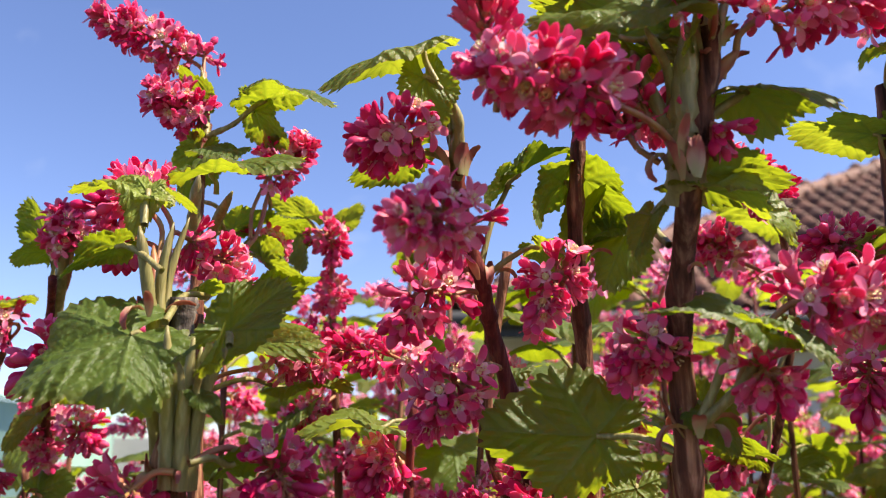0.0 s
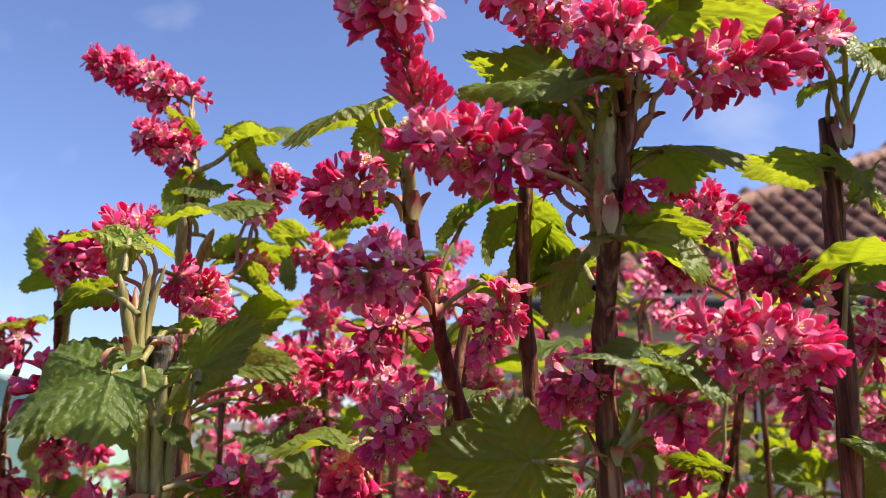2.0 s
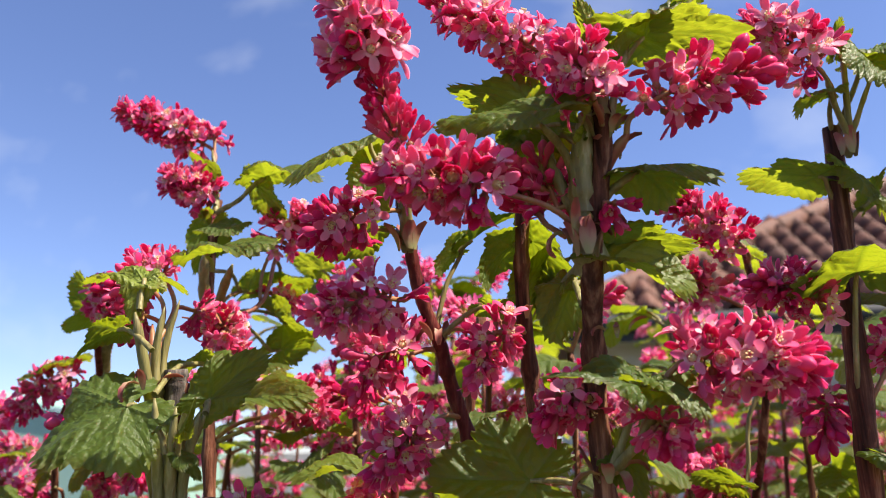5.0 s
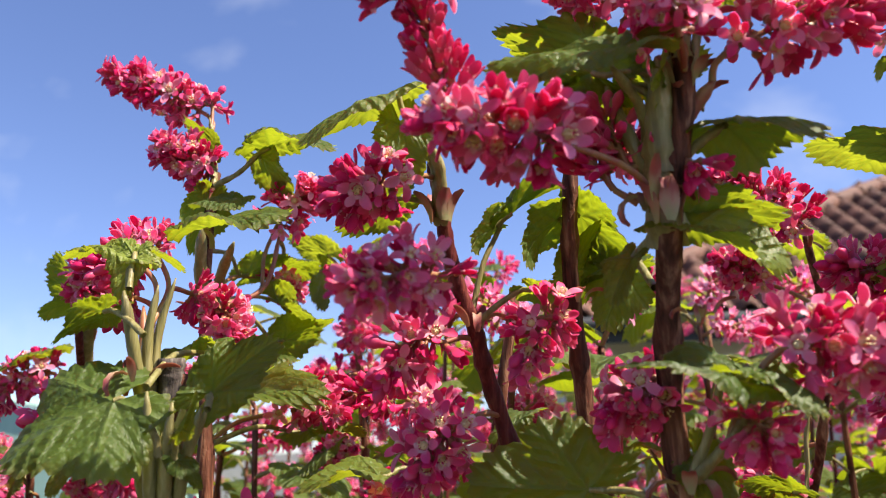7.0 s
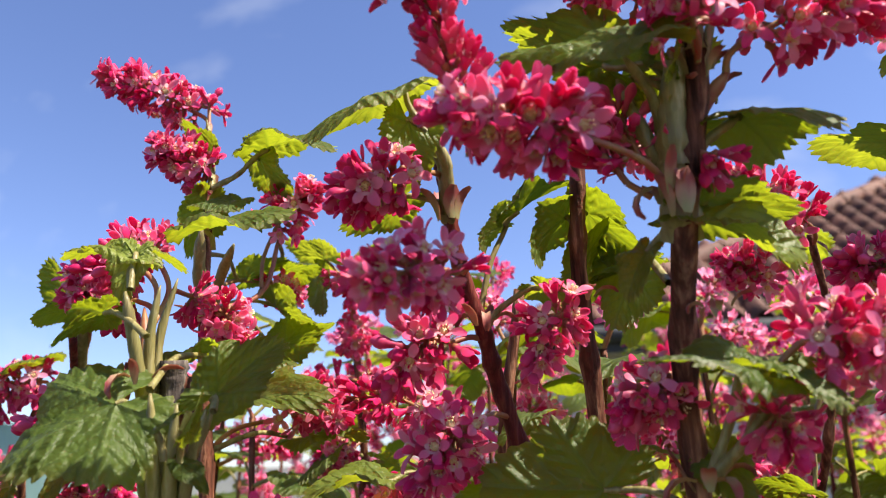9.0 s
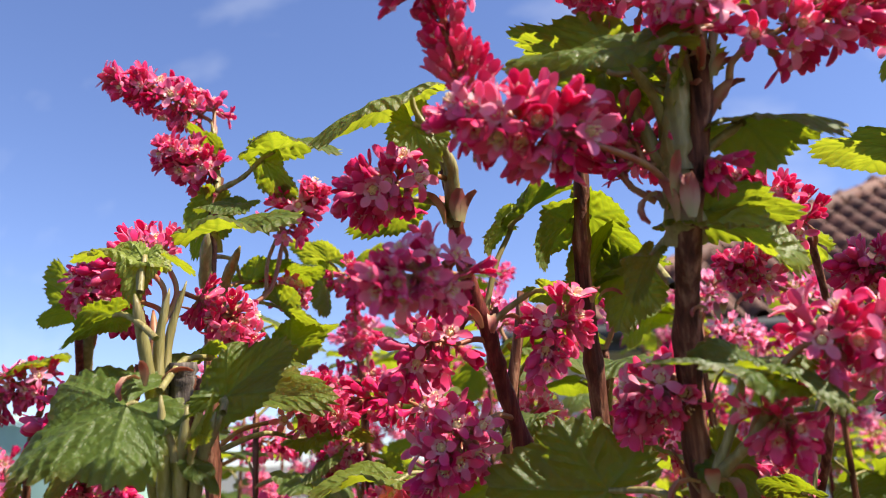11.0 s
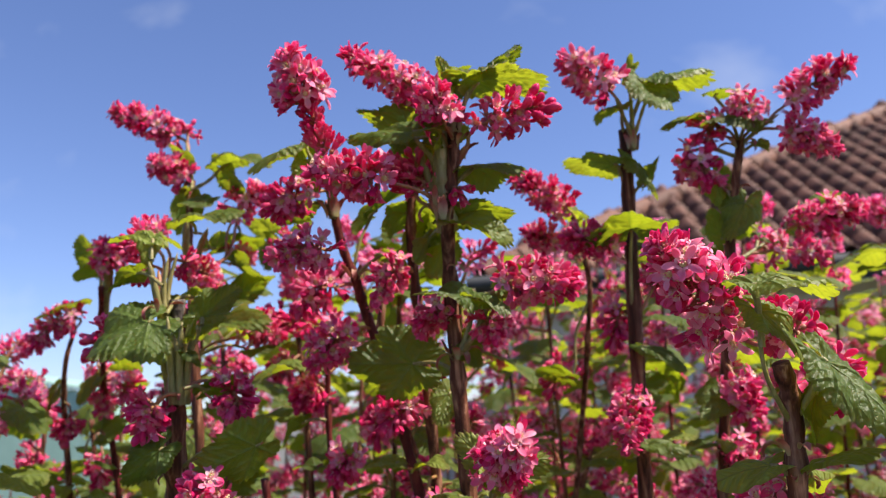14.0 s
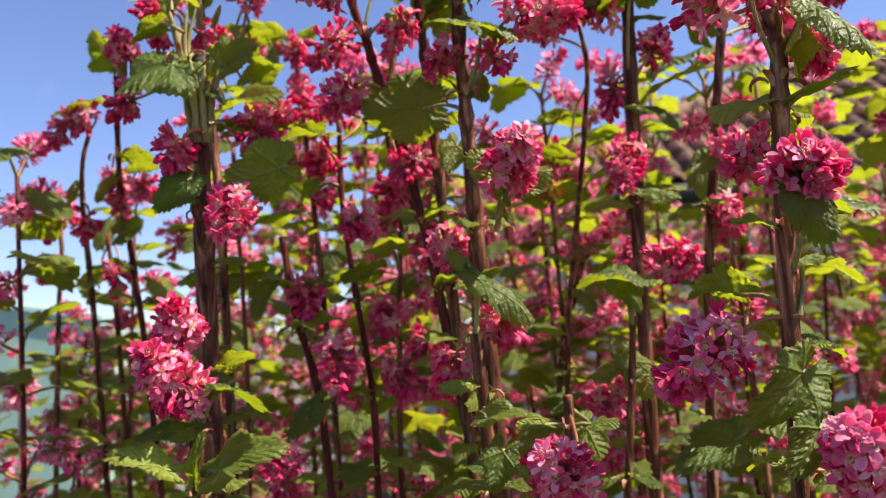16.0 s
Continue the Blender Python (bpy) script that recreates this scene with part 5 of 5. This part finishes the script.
# the low front cane in the middle
c = cane([(0.0820, 0.1419, 1.3421), (0.0827, 0.1390, 1.3656), (0.0827, 0.1371, 1.3813)], 0.00227, 0.00174)
raceme(c, (0.0825, 0.1376, 1.3774), (0.0818, 0.1253, 1.3526), (0.0705, 0.1122, 1.3658), 57, 1.1, 0.921, 0.05, loft=2, lit_fade=0.5)
leaf(c, (0.0825, 0.1376, 1.3774), (0.0899, 0.1463, 1.3683), (0.0800, 0.1402, 1.3559), (0, -0.7, 0.8), width=1)

# the low front cane at right
c = cane([(0.1116, 0.2049, 1.3282), (0.1168, 0.1990, 1.3758), (0.1196, 0.1949, 1.4092)], 0.00201, 0.00147)
leaf(c, (0.1192, 0.1955, 1.4044), (0.1174, 0.1780, 1.4224), (0.0960, 0.1697, 1.4276), (0, -0.25, 1), width=0.8)
leaf(c, (0.1192, 0.1955, 1.4044), (0.1145, 0.1852, 1.4256), (0.1183, 0.1753, 1.4130), (0, -0.8, 0.5), width=0.9)
raceme(c, (0.1191, 0.1949, 1.4092), (0.1304, 0.1927, 1.4277), (0.1444, 0.1840, 1.4354), 34, 1.1, 0.987, 0.05)
raceme(c, (0.1163, 0.1990, 1.3758), (0.1153, 0.2144, 1.3750), (0.1013, 0.2072, 1.3713), 26, 1.1, 0.94, 0.1)
leaf(c, (0.1163, 0.1990, 1.3758), (0.1173, 0.2049, 1.3900), (0.1268, 0.1991, 1.3752), (0, -0.7, 0.8), width=0.9)

# the near low cane at left
c = cane([(-0.0537, 0.1504, 1.3477), (-0.0524, 0.1458, 1.3725), (-0.0519, 0.1438, 1.3889)], 0.00254, 0.00214)
bracts(c, (-0.0509, 0.1417, 1.3749), 5, 0.00684, 90)
shoot(c, [(-0.0518, 0.1456, 1.3746), (-0.0529, 0.1404, 1.3852), (-0.0521, 0.1358, 1.3914)], 0.0012, 0.00074)
shoot(c, [(-0.0518, 0.1456, 1.3746), (-0.0434, 0.1400, 1.3886), (-0.0336, 0.1355, 1.3943)], 0.00107, 0.00074)
raceme(c, (-0.0516, 0.1451, 1.3787), (-0.0497, 0.1403, 1.3860), (-0.0616, 0.1226, 1.4060), 71, 1.1, 0.921, 0, loft=2.4, lit_fade=0.5)
raceme(c, (-0.0522, 0.1443, 1.3848), (-0.0587, 0.1489, 1.4100), (-0.0557, 0.1359, 1.4218), 31, 1.1, 1.034, 0, lit_fade=0.5)
leaf(c, (-0.0517, 0.1453, 1.3766), (-0.0480, 0.1359, 1.3911), (-0.0227, 0.1322, 1.3898), (0, -0.25, 1), width=0.5)
leaf(c, (-0.0520, 0.1458, 1.3725), (-0.0530, 0.1376, 1.3775), (-0.0679, 0.1297, 1.3791), (0, -0.7, 0.8), width=0.6)
leaf(c, (-0.0525, 0.1476, 1.3582), (-0.0589, 0.1314, 1.3650), (-0.0726, 0.1226, 1.3745), (0, -0.6, 0.8), width=0.7, young=True)
leaf(c, (-0.0525, 0.1476, 1.3582), (-0.0417, 0.1394, 1.3628), (-0.0207, 0.1303, 1.3744), (0, -0.7, 0.7), width=0.8)
leaf(c, (-0.0525, 0.1476, 1.3582), (-0.0481, 0.1317, 1.3624), (-0.0446, 0.1226, 1.3747), (0, -1, 0.25), width=0.4, young=True, fold=0.6)
leaf(c, (-0.0518, 0.1456, 1.3746), (-0.0386, 0.1388, 1.3985), (-0.0268, 0.1341, 1.4058), (0, 0.7, 1), width=0.6)

# a mid cane
c = cane([(-0.0230, 0.2510, 1.3265), (-0.0274, 0.2436, 1.3873), (-0.0361, 0.2387, 1.4265), (-0.0395, 0.2346, 1.4599)], 0.00227, 0.00174, BARK_RED)
raceme(c, (-0.0361, 0.2387, 1.4265), (-0.0297, 0.2374, 1.4371), (-0.0280, 0.2322, 1.4174), 34, 0.4, 0.94, 0.1)
raceme(c, (-0.0319, 0.2415, 1.4041), (-0.0162, 0.2333, 1.4085), (-0.0113, 0.2212, 1.3821), 37, 1.1, 0.987, 0.1)
leaf(c, (-0.0381, 0.2374, 1.4377), (-0.0446, 0.2297, 1.4374), (-0.0544, 0.2240, 1.4214), (0, -0.7, 0.8), width=0.7)
leaf(c, (-0.0278, 0.2442, 1.3818), (-0.0250, 0.2295, 1.3772), (-0.0400, 0.2232, 1.3657), (0, -0.7, 0.8), width=0.8)
raceme(c, (-0.0278, 0.2442, 1.3818), (-0.0369, 0.2317, 1.3594), (-0.0464, 0.2254, 1.3479), 28, 1.1, 0.94, 0.1)

# a mid cane
c = cane([(-0.0018, 0.2590, 1.3238), (-0.0010, 0.2521, 1.3797), (-0.0062, 0.2459, 1.4306), (-0.0101, 0.2400, 1.4788), (-0.0090, 0.2351, 1.5182)], 0.00187, 0.00134, BARK_RED)
raceme(c, (-0.0092, 0.2383, 1.4928), (-0.0129, 0.2372, 1.5015), (-0.0261, 0.2307, 1.4922), 34, 0.4, 0.94, 0.1)
raceme(c, (-0.0083, 0.2365, 1.5068), (0.0005, 0.2500, 1.5220), (-0.0457, 0.2710, 1.5382), 34, 1.1, 0.94, 0.1)
raceme(c, (-0.0073, 0.2428, 1.4560), (0.0003, 0.2336, 1.4683), (-0.0049, 0.2274, 1.4565), 31, 0.4, 0.94, 0.1)
raceme(c, (-0.0048, 0.2487, 1.4080), (0.0097, 0.2543, 1.4244), (0.0067, 0.2484, 1.4101), 31, 0.9, 0.94, 0.1)
leaf(c, (-0.0097, 0.2393, 1.4844), (-0.0211, 0.2317, 1.4836), (-0.0310, 0.2249, 1.4772), (0, 0.7, 1), width=0.8)
leaf(c, (-0.0081, 0.2362, 1.5097), (-0.0195, 0.2287, 1.5084), (-0.0418, 0.2283, 1.5113), (0, -0.25, 1), width=0.9)
leaf(c, (-0.0058, 0.2452, 1.4362), (0.0040, 0.2370, 1.4405), (-0.0116, 0.2297, 1.4380), (0, 0.7, 1), width=0.8)
raceme(c, (-0.0029, 0.2504, 1.3939), (0.0122, 0.2425, 1.3959), (0.0170, 0.2375, 1.3742), 34, 0.4, 0.94, 0.1)

# a mid cane
c = cane([(0.0465, 0.2910, 1.3747), (0.0407, 0.2774, 1.4238), (0.0262, 0.2638, 1.4718), (0.0143, 0.2519, 1.5064), (0.0211, 0.2448, 1.5645)], 0.00241, 0.00174)
raceme(c, (0.0146, 0.2512, 1.5122), (0.0255, 0.2463, 1.4893), (0.0314, 0.2369, 1.5041), 28, 1.1, 0.94, 0.1)
raceme(c, (0.0259, 0.2635, 1.4727), (0.0160, 0.2541, 1.4887), (0.0098, 0.2487, 1.4703), 31, 0.35, 0.94, 0.1)
raceme(c, (0.0363, 0.2733, 1.4384), (0.0258, 0.2577, 1.4588), (0.0371, 0.2517, 1.4456), 37, 0.6, 0.987, 0.1)
leaf(c, (0.0259, 0.2635, 1.4727), (0.0399, 0.2536, 1.4929), (0.0252, 0.2470, 1.4836), (0, 0.7, 1), width=0.9)
leaf(c, (0.0399, 0.2766, 1.4266), (0.0275, 0.2656, 1.3946), (0.0132, 0.2585, 1.3899), (0, -0.8, 0.4), width=1)
raceme(c, (0.0399, 0.2766, 1.4266), (0.0280, 0.2715, 1.4093), (0.0214, 0.2659, 1.3921), 34, 0.6, 0.94, 0.1)


# ---- the hedge behind: canes with shared cluster and leaf shapes ----
PLANS = []


def far_cluster(seed):
    """A whole cluster as one mesh, its spine hanging outward from the origin along +x."""
    rng = random.Random(seed)
    b, bare, florets = Build(), Build(), []
    n = rng.randint(26, 34)
    line, plan = raceme_plan((0.010, 0, 0.003), (0.038, 0, -0.014 + 0.024 * rng.random()), n, rng.choice((0.4, 0.8, 1.1)), 0.92, rng, 0.2)
    b.tube(spline([V(0, 0, 0), line[0]] + line[2::2], 2), 0.0012, 0.0005, 4, 4)
    for q, e, way, kind, s in plan:
        b.tube([q, e], 0.0004, 0.0004, 3, 4, False)
        k, m = rng.randrange(len(LOW[kind])), turned(e, way, rng.uniform(0, 6.28), s)
        b.merge(LOW[kind][k], m)
        bare.tube([q, e], 0.0004, 0.0004, 3, 4, False)
        florets.append((kind, k, m))
    bare.tube(spline([V(0, 0, 0), line[0]] + line[2::2], 2), 0.0012, 0.0005, 4, 4)
    PLANS.append((bare.mesh("flower_spine", FLOWER_MATS), florets))
    return b.mesh("far_cluster", FLOWER_MATS)


def far_leaf(seed):
    rng = random.Random(seed)
    v, f, run, side, rim = leaf_data(48, 6, rng.uniform(0.2, 0.7), rng.uniform(0, 0.4), 0.12, seed)
    s = rng.uniform(0.020, 0.030)
    m = Matrix.Translation((0, 0.02, 0.012)) @ Matrix.Rotation(rng.uniform(-0.5, 0.3), 4, "X") @ Matrix.Scale(s, 4)
    v = [m @ q for q in v]
    b = Build()
    b.tube(spline([V(0, 0, 0), V(0, 0.012, 0.010), V(0, 0.02, 0.012)], 2), 0.001, 0.0007, 4, 1, False)
    o, slots = len(v), [0] * len(f)
    return mesh_of("far_leaf", v + b.v, f + [tuple(i + o for i in q) for q in b.f], (LEAF, SHOOT), slots + b.s,
                   {"vein_run": run + [9.0] * len(b.v), "vein_side": side + [9.0] * len(b.v), "rim": rim + [0.0] * len(b.v)})


def stuff(*a):
    """A far cluster whose many tiny flowers stay one part."""
    return tagged(part(*a), kind="stuff")


CLUSTERS = [far_cluster(s) for s in range(7)]
LOW_MESH = {k: [b.mesh(k + "_flower", FLOWER_MATS) for b in v] for k, v in LOW.items()}
single = [0]


def cluster_at(c, m, near):
    """A cluster on a hedge cane; on the nearest canes each of its flowers is a part."""
    k = rng.randrange(len(CLUSTERS))
    if not near or single[0] >= 46 or m.translation.z < 1.42:
        return stuff("raceme", CLUSTERS[k], c, m)
    single[0] += 1
    cl = part("raceme", PLANS[k][0], c, m)
    for kind, i, at in PLANS[k][1]:
        part("flower" if kind != "bud" else "flower_bud", LOW_MESH[kind][i], cl, m @ at)
LEAVES = [far_leaf(s) for s in range(40, 47)]
rng = random.Random(23)


def hedge_cane(x, y, top, low=0.95):
    near = y < 0.48 and -0.2 < x < 0.5
    x, y, top, low = 0.76 * x, 0.76 * y, 1.5 + 0.76 * (top - 1.5), 1.5 + 0.76 * (low - 1.5)
    lean = V(rng.uniform(-0.06, 0.06), rng.uniform(-0.05, 0.05), 0)
    foot = V(x, y, -0.01) - lean
    c = thing("currant_cane", (foot.x, foot.y, 0), "currant cane deep in the hedge with pink clusters and leaves", "shrub", CANES)
    head = V(x, y, top)
    way = [foot, foot.lerp(head, 0.5) + V(rng.uniform(-.03, .03), rng.uniform(-.02, .02), 0), foot.lerp(head, 0.72) + V(rng.uniform(-.016, .016), rng.uniform(-.01, .01), 0), foot.lerp(head, 0.86) + V(rng.uniform(-.014, .014), 0, 0), head]
    stem(c, way, rng.uniform(0.0022, 0.0036), 0.0012, rng.choice((BARK, BARK, BARK_RED)), seg=7)
    line = spline(way, 6)
    z, turn_at = low + rng.uniform(0, 0.06), rng.uniform(0, 6.28)
    while z < top - 0.004:
        k = next(i for i in range(len(line) - 1) if line[i + 1].z >= z)
        at = line[k].lerp(line[k + 1], (z - line[k].z) / max(1e-6, line[k + 1].z - line[k].z))
        turn_at += 2.4 + rng.uniform(-0.4, 0.4)
        if rng.random() < 0.75:
            cluster_at(c, Matrix.Translation(at) @ Matrix.Rotation(turn_at, 4, "Z") @ Matrix.Rotation(rng.uniform(-0.7, 0.6), 4, "Y") @ Matrix.Scale(rng.uniform(0.8, 1.1), 4), near)
        for j in range(rng.choice((1, 1, 2))):
            part("leaf", rng.choice(LEAVES), c, Matrix.Translation(at) @ Matrix.Rotation(turn_at + 1.2 + 2.2 * j + rng.uniform(-.5, .5), 4, "Z") @ Matrix.Rotation(rng.uniform(-0.5, 0.7), 4, "X") @ Matrix.Scale(rng.uniform(0.7, 1.15), 4))
        z += rng.uniform(0.018, 0.034)
    cluster_at(c, Matrix.Translation(head) @ Matrix.Rotation(turn_at, 4, "Z") @ Matrix.Rotation(-0.8, 4, "Y"), near)
    part("leaf", rng.choice(LEAVES), c, Matrix.Translation(head) @ Matrix.Rotation(turn_at + 2, 4, "Z"))


def deep_cane(seed):
    """Meshes of one cane in the depth of the hedge: stem, all its flowers, all its leaves."""
    rng = random.Random(seed)
    st, fl, lf, att = Build(), Build(), ([], [], []), {"vein_run": [], "vein_side": [], "rim": []}
    line = spline([V(0, 0, -0.01), V(rng.uniform(-.03, .03), rng.uniform(-.03, .03), 0.6), V(rng.uniform(-.03, .03), 0, 1.1), V(0, 0, 1.5)], 8)
    st.tube(line, 0.0033, 0.0013, 6)
    z, a = 0.55, 0.0
    while z < 1.5:
        k = next(i for i in range(len(line) - 1) if line[i + 1].z >= z)
        a += 2.4 + rng.uniform(-0.4, 0.4)
        at = Matrix.Translation(line[k].lerp(line[k + 1], (z - line[k].z) / (line[k + 1].z - line[k].z)))
        if rng.random() < 0.9:
            m = at @ Matrix.Rotation(a, 4, "Z") @ Matrix.Rotation(rng.uniform(-0.7, 0.6), 4, "Y")
            fl.merge(DEEP[rng.randrange(len(DEEP))], m)
        for j in range(rng.choice((1, 1, 2))):
            m = at @ Matrix.Rotation(a + 1.3 + 2.2 * j, 4, "Z") @ Matrix.Translation((0, 0.018, 0.008)) @ Matrix.Rotation(rng.uniform(-0.6, 0.6), 4, "X") @ Matrix.Scale(rng.uniform(0.016, 0.027), 4)
            v, f, run, side, rim = leaf_data(24, 3, rng.uniform(0.2, 0.7), 0.2, 0.12, seed + j)
            o = len(lf[0])
            lf[0].extend(m @ q for q in v)
            lf[1].extend(tuple(i + o for i in q) for q in f)
            for key, vals in (("vein_run", run), ("vein_side", side), ("rim", rim)):
                att[key].extend(vals)
        z += rng.uniform(0.015, 0.027) if z > 1.05 else rng.uniform(0.04, 0.07)
    return st.mesh("stem", (BARK,)), fl.mesh("flowers", FLOWER_MATS), mesh_of("leaves", lf[0], lf[1], (LEAF,), None, att)


def cluster_build(seed):
    rng = random.Random(seed)
    b = Build()
    line, plan = raceme_plan((0.008, 0, 0.003), (0.034, 0, -0.012), 22, rng.choice((0.4, 0.8, 1.1)), 0.95, rng, 0.2)
    b.tube([V(0, 0, 0)] + line[::2], 0.001, 0.0005, 3, 4)
    for q, e, way, kind, s in plan:
        b.merge(rng.choice(LOW[kind]), turned(e, way, rng.uniform(0, 6.28), s))
    return b


DEEP = [cluster_build(s) for s in range(4)]
DEEP_CANES = [deep_cane(s) for s in range(60, 66)]
for row in range(11):
    y = 0.42 + 0.105 * row + 0.004 * row * row
    x = -0.52 - 0.05 * row + rng.uniform(0, 0.08)
    while x < 1.75:
        top = 1.585 + 0.016 * row + rng.uniform(-0.07, 0.04)
        if x < -0.27 - 0.02 * row:
            top = 1.44 + rng.uniform(-0.09, 0.06)
        elif x < -0.12 - 0.02 * row:
            top -= 0.045
        if x > 0.42:
            top += 0.03 if row < 3 else -0.04
        elif x > 0.03 + 0.01 * row:
            top += 0.015 - 0.004 * row
            if row > 3 and (row * 7 + int(x * 50)) % 5 < 3:
                top += 0.07
        px, py = x + rng.uniform(-0.03, 0.03), y + rng.uniform(-0.04, 0.04)
        if x / (y + 0.2) < -0.42 and rng.random() < 0.6:
            x += 0.1
            continue
        if row < 4 and x < 0.8:
            hedge_cane(px, py, top, 1.02)
        else:
            at = V(0.76 * px, 0.76 * py, 0)
            high = 1.5 + 0.76 * (top - 1.5)
            c = thing("currant_cane", at, "currant cane deep in the hedge with pink clusters and leaves", "shrub", CANES)
            m = Matrix.Translation(at) @ Matrix.Rotation(rng.uniform(0, 6.28), 4, "Z") @ Matrix.Diagonal((1, 1, high / 1.5, 1))
            for name, me in zip(("stem", "blossom", "foliage"), rng.choice(DEEP_CANES)):
                ob = part(name, me, c, m)
                if name != "stem":
                    tagged(ob, kind="stuff")
        x += rng.uniform(0.09, 0.165) * (0.95 if row < 4 else 1.25)


# ---- the tiled house ----
EAVE_Y, EAVE_Z, PITCH = 6.35, 2.665, math.tan(radians(35))


def roof_z(y):
    return EAVE_Z + PITCH * (y - EAVE_Y)


def hip_x(y):
    return (y - 6.55) / 0.65 + 0.35


house = thing("house", (6, 9, 0), "pale rendered house with a weathered clay pantile roof", "house")
hm = Matrix.Identity(4)
part("wall", block((0.35, 6.81, 0.0), (13.0, 7.06, 2.68), RENDER), house, hm, "grey-white rendered wall")
part("wall", block((0.35, 7.06, 0.0), (0.60, 14.0, 2.68), RENDER), house, hm)
part("wall", block((12.75, 7.06, 0.0), (13.0, 14.0, 2.68), RENDER), house, hm)
top_y = 10.9
rx0, rz0 = hip_x(top_y), roof_z(top_y) - 0.03
part("roof", from_faces("roof", [(0.01, 6.33, 2.615), (13.2, 6.33, 2.615), (13.2, top_y, rz0), (rx0, top_y, rz0), (0.01, 14.6, 2.615), (13.2, 14.6, 2.615)],
                        [(0, 1, 2, 3), (0, 3, 4), (3, 2, 5, 4), (0, 4, 5, 1)], TILE), house, hm)
b = Build()
b.tube([V(-0.03, 6.29, 2.595), V(5, 6.29, 2.595), V(13.2, 6.29, 2.595)], 0.065, 0.065, 10)
part("gutter", b.mesh("gutter", (GUTTER,)), house, hm, "dark grey gutter")
part("fascia", block((0.03, 6.35, 2.452), (13.2, 6.38, 2.632), GUTTER), house, hm, "dark grey fascia board")
part("soffit", block((0.03, 6.38, 2.492), (13.2, 6.81, 2.522), RENDER), house, hm)


def pantile():
    """An S-shaped clay tile, 0.24 wide and 0.36 long, with a thick lower lip."""
    rows = []
    for yy, dz in ((0.0, -0.022), (0.0, 0.0), (0.18, -0.006), (0.36, -0.014)):
        rows.append([V(0.24 * k / 8, yy, dz + 0.048 * math.sin(2 * math.pi * (k / 8) - 0.6) + 0.042) for k in range(9)])
    b = Build()
    b.sheet(rows)
    return b.mesh("pantile", (TILE,))


roof = [o for o in house.children if o.name.startswith("roof")][0]
pan = pantile()
lay = Matrix.Rotation(radians(35), 4, "X")
for j in range(19):
    y = EAVE_Y + 0.30 * math.cos(radians(35)) * j
    x = max(-0.4, hip_x(y))
    x = 0.22 * math.ceil(x / 0.22)
    while x < 6.6:
        jit = Matrix.Translation((random.uniform(-.006, .006), 0, random.uniform(0, .008)))
        part("tile", pan, roof, Matrix.Translation((x, y, roof_z(y))) @ jit @ lay)
        x += 0.22
cap = Build()
cap.tube([V(0, 0, 0), V(0.21, 0, 0.006), V(0.42, 0, 0.012)], 0.12, 0.105, 10)
capm = cap.mesh("hip_cap", (TILE,))
for k in range(21):
    y = 6.38 + 0.225 * k
    run = V(1, 0.65, 0.65 * PITCH).normalized()
    part("hip_tile", capm, roof, Matrix.Translation((hip_x(y), y, roof_z(y) - 0.01)) @ run.to_track_quat("X", "Z").to_matrix().to_4x4(), "rounded clay hip tile")

# ---- the green shed and the white wall ----
shed = thing("shed", (-6.4, 9, 0), "sea-green painted shed with a low sloping roof", "shed")
for k in range(6):
    x = -9.0 + 0.85 * k
    za, zb = 2.19 - 0.19 * (x + 5.1), 2.19 - 0.19 * (x + 0.845 + 5.1)
    part("panel", from_faces("panel", [(x, 8, 0), (x + 0.845, 8, 0), (x + 0.845, 8, zb), (x, 8, za), (x, 8.05, 0), (x + 0.845, 8.05, 0), (x + 0.845, 8.05, zb), (x, 8.05, za)],
                             [(0, 1, 2, 3), (5, 4, 7, 6), (3, 2, 6, 7), (1, 5, 6, 2), (4, 0, 3, 7)], GREEN), shed, hm)
part("wall", block((-9.0, 8.06, 0), (-3.9, 10.5, 1.9), GREEN), shed, hm)
part("roof", from_faces("roof", [(-9.1, 7.95, 2.97), (-3.85, 7.95, 1.965), (-3.85, 10.6, 1.965), (-9.1, 10.6, 2.97), (-9.1, 7.95, 3.0), (-3.85, 7.95, 1.995), (-3.85, 10.6, 1.995), (-9.1, 10.6, 3.0)],
                        [(0, 3, 2, 1), (4, 5, 6, 7), (0, 1, 5, 4), (1, 2, 6, 5), (2, 3, 7, 6), (3, 0, 4, 7)], GREEN), shed, hm)
tagged(new("wall_garden", block((-3.7, 9.0, 0), (0.2, 9.2, 1.72), RENDER)), "low white rendered garden wall", "wall", kind="structure")
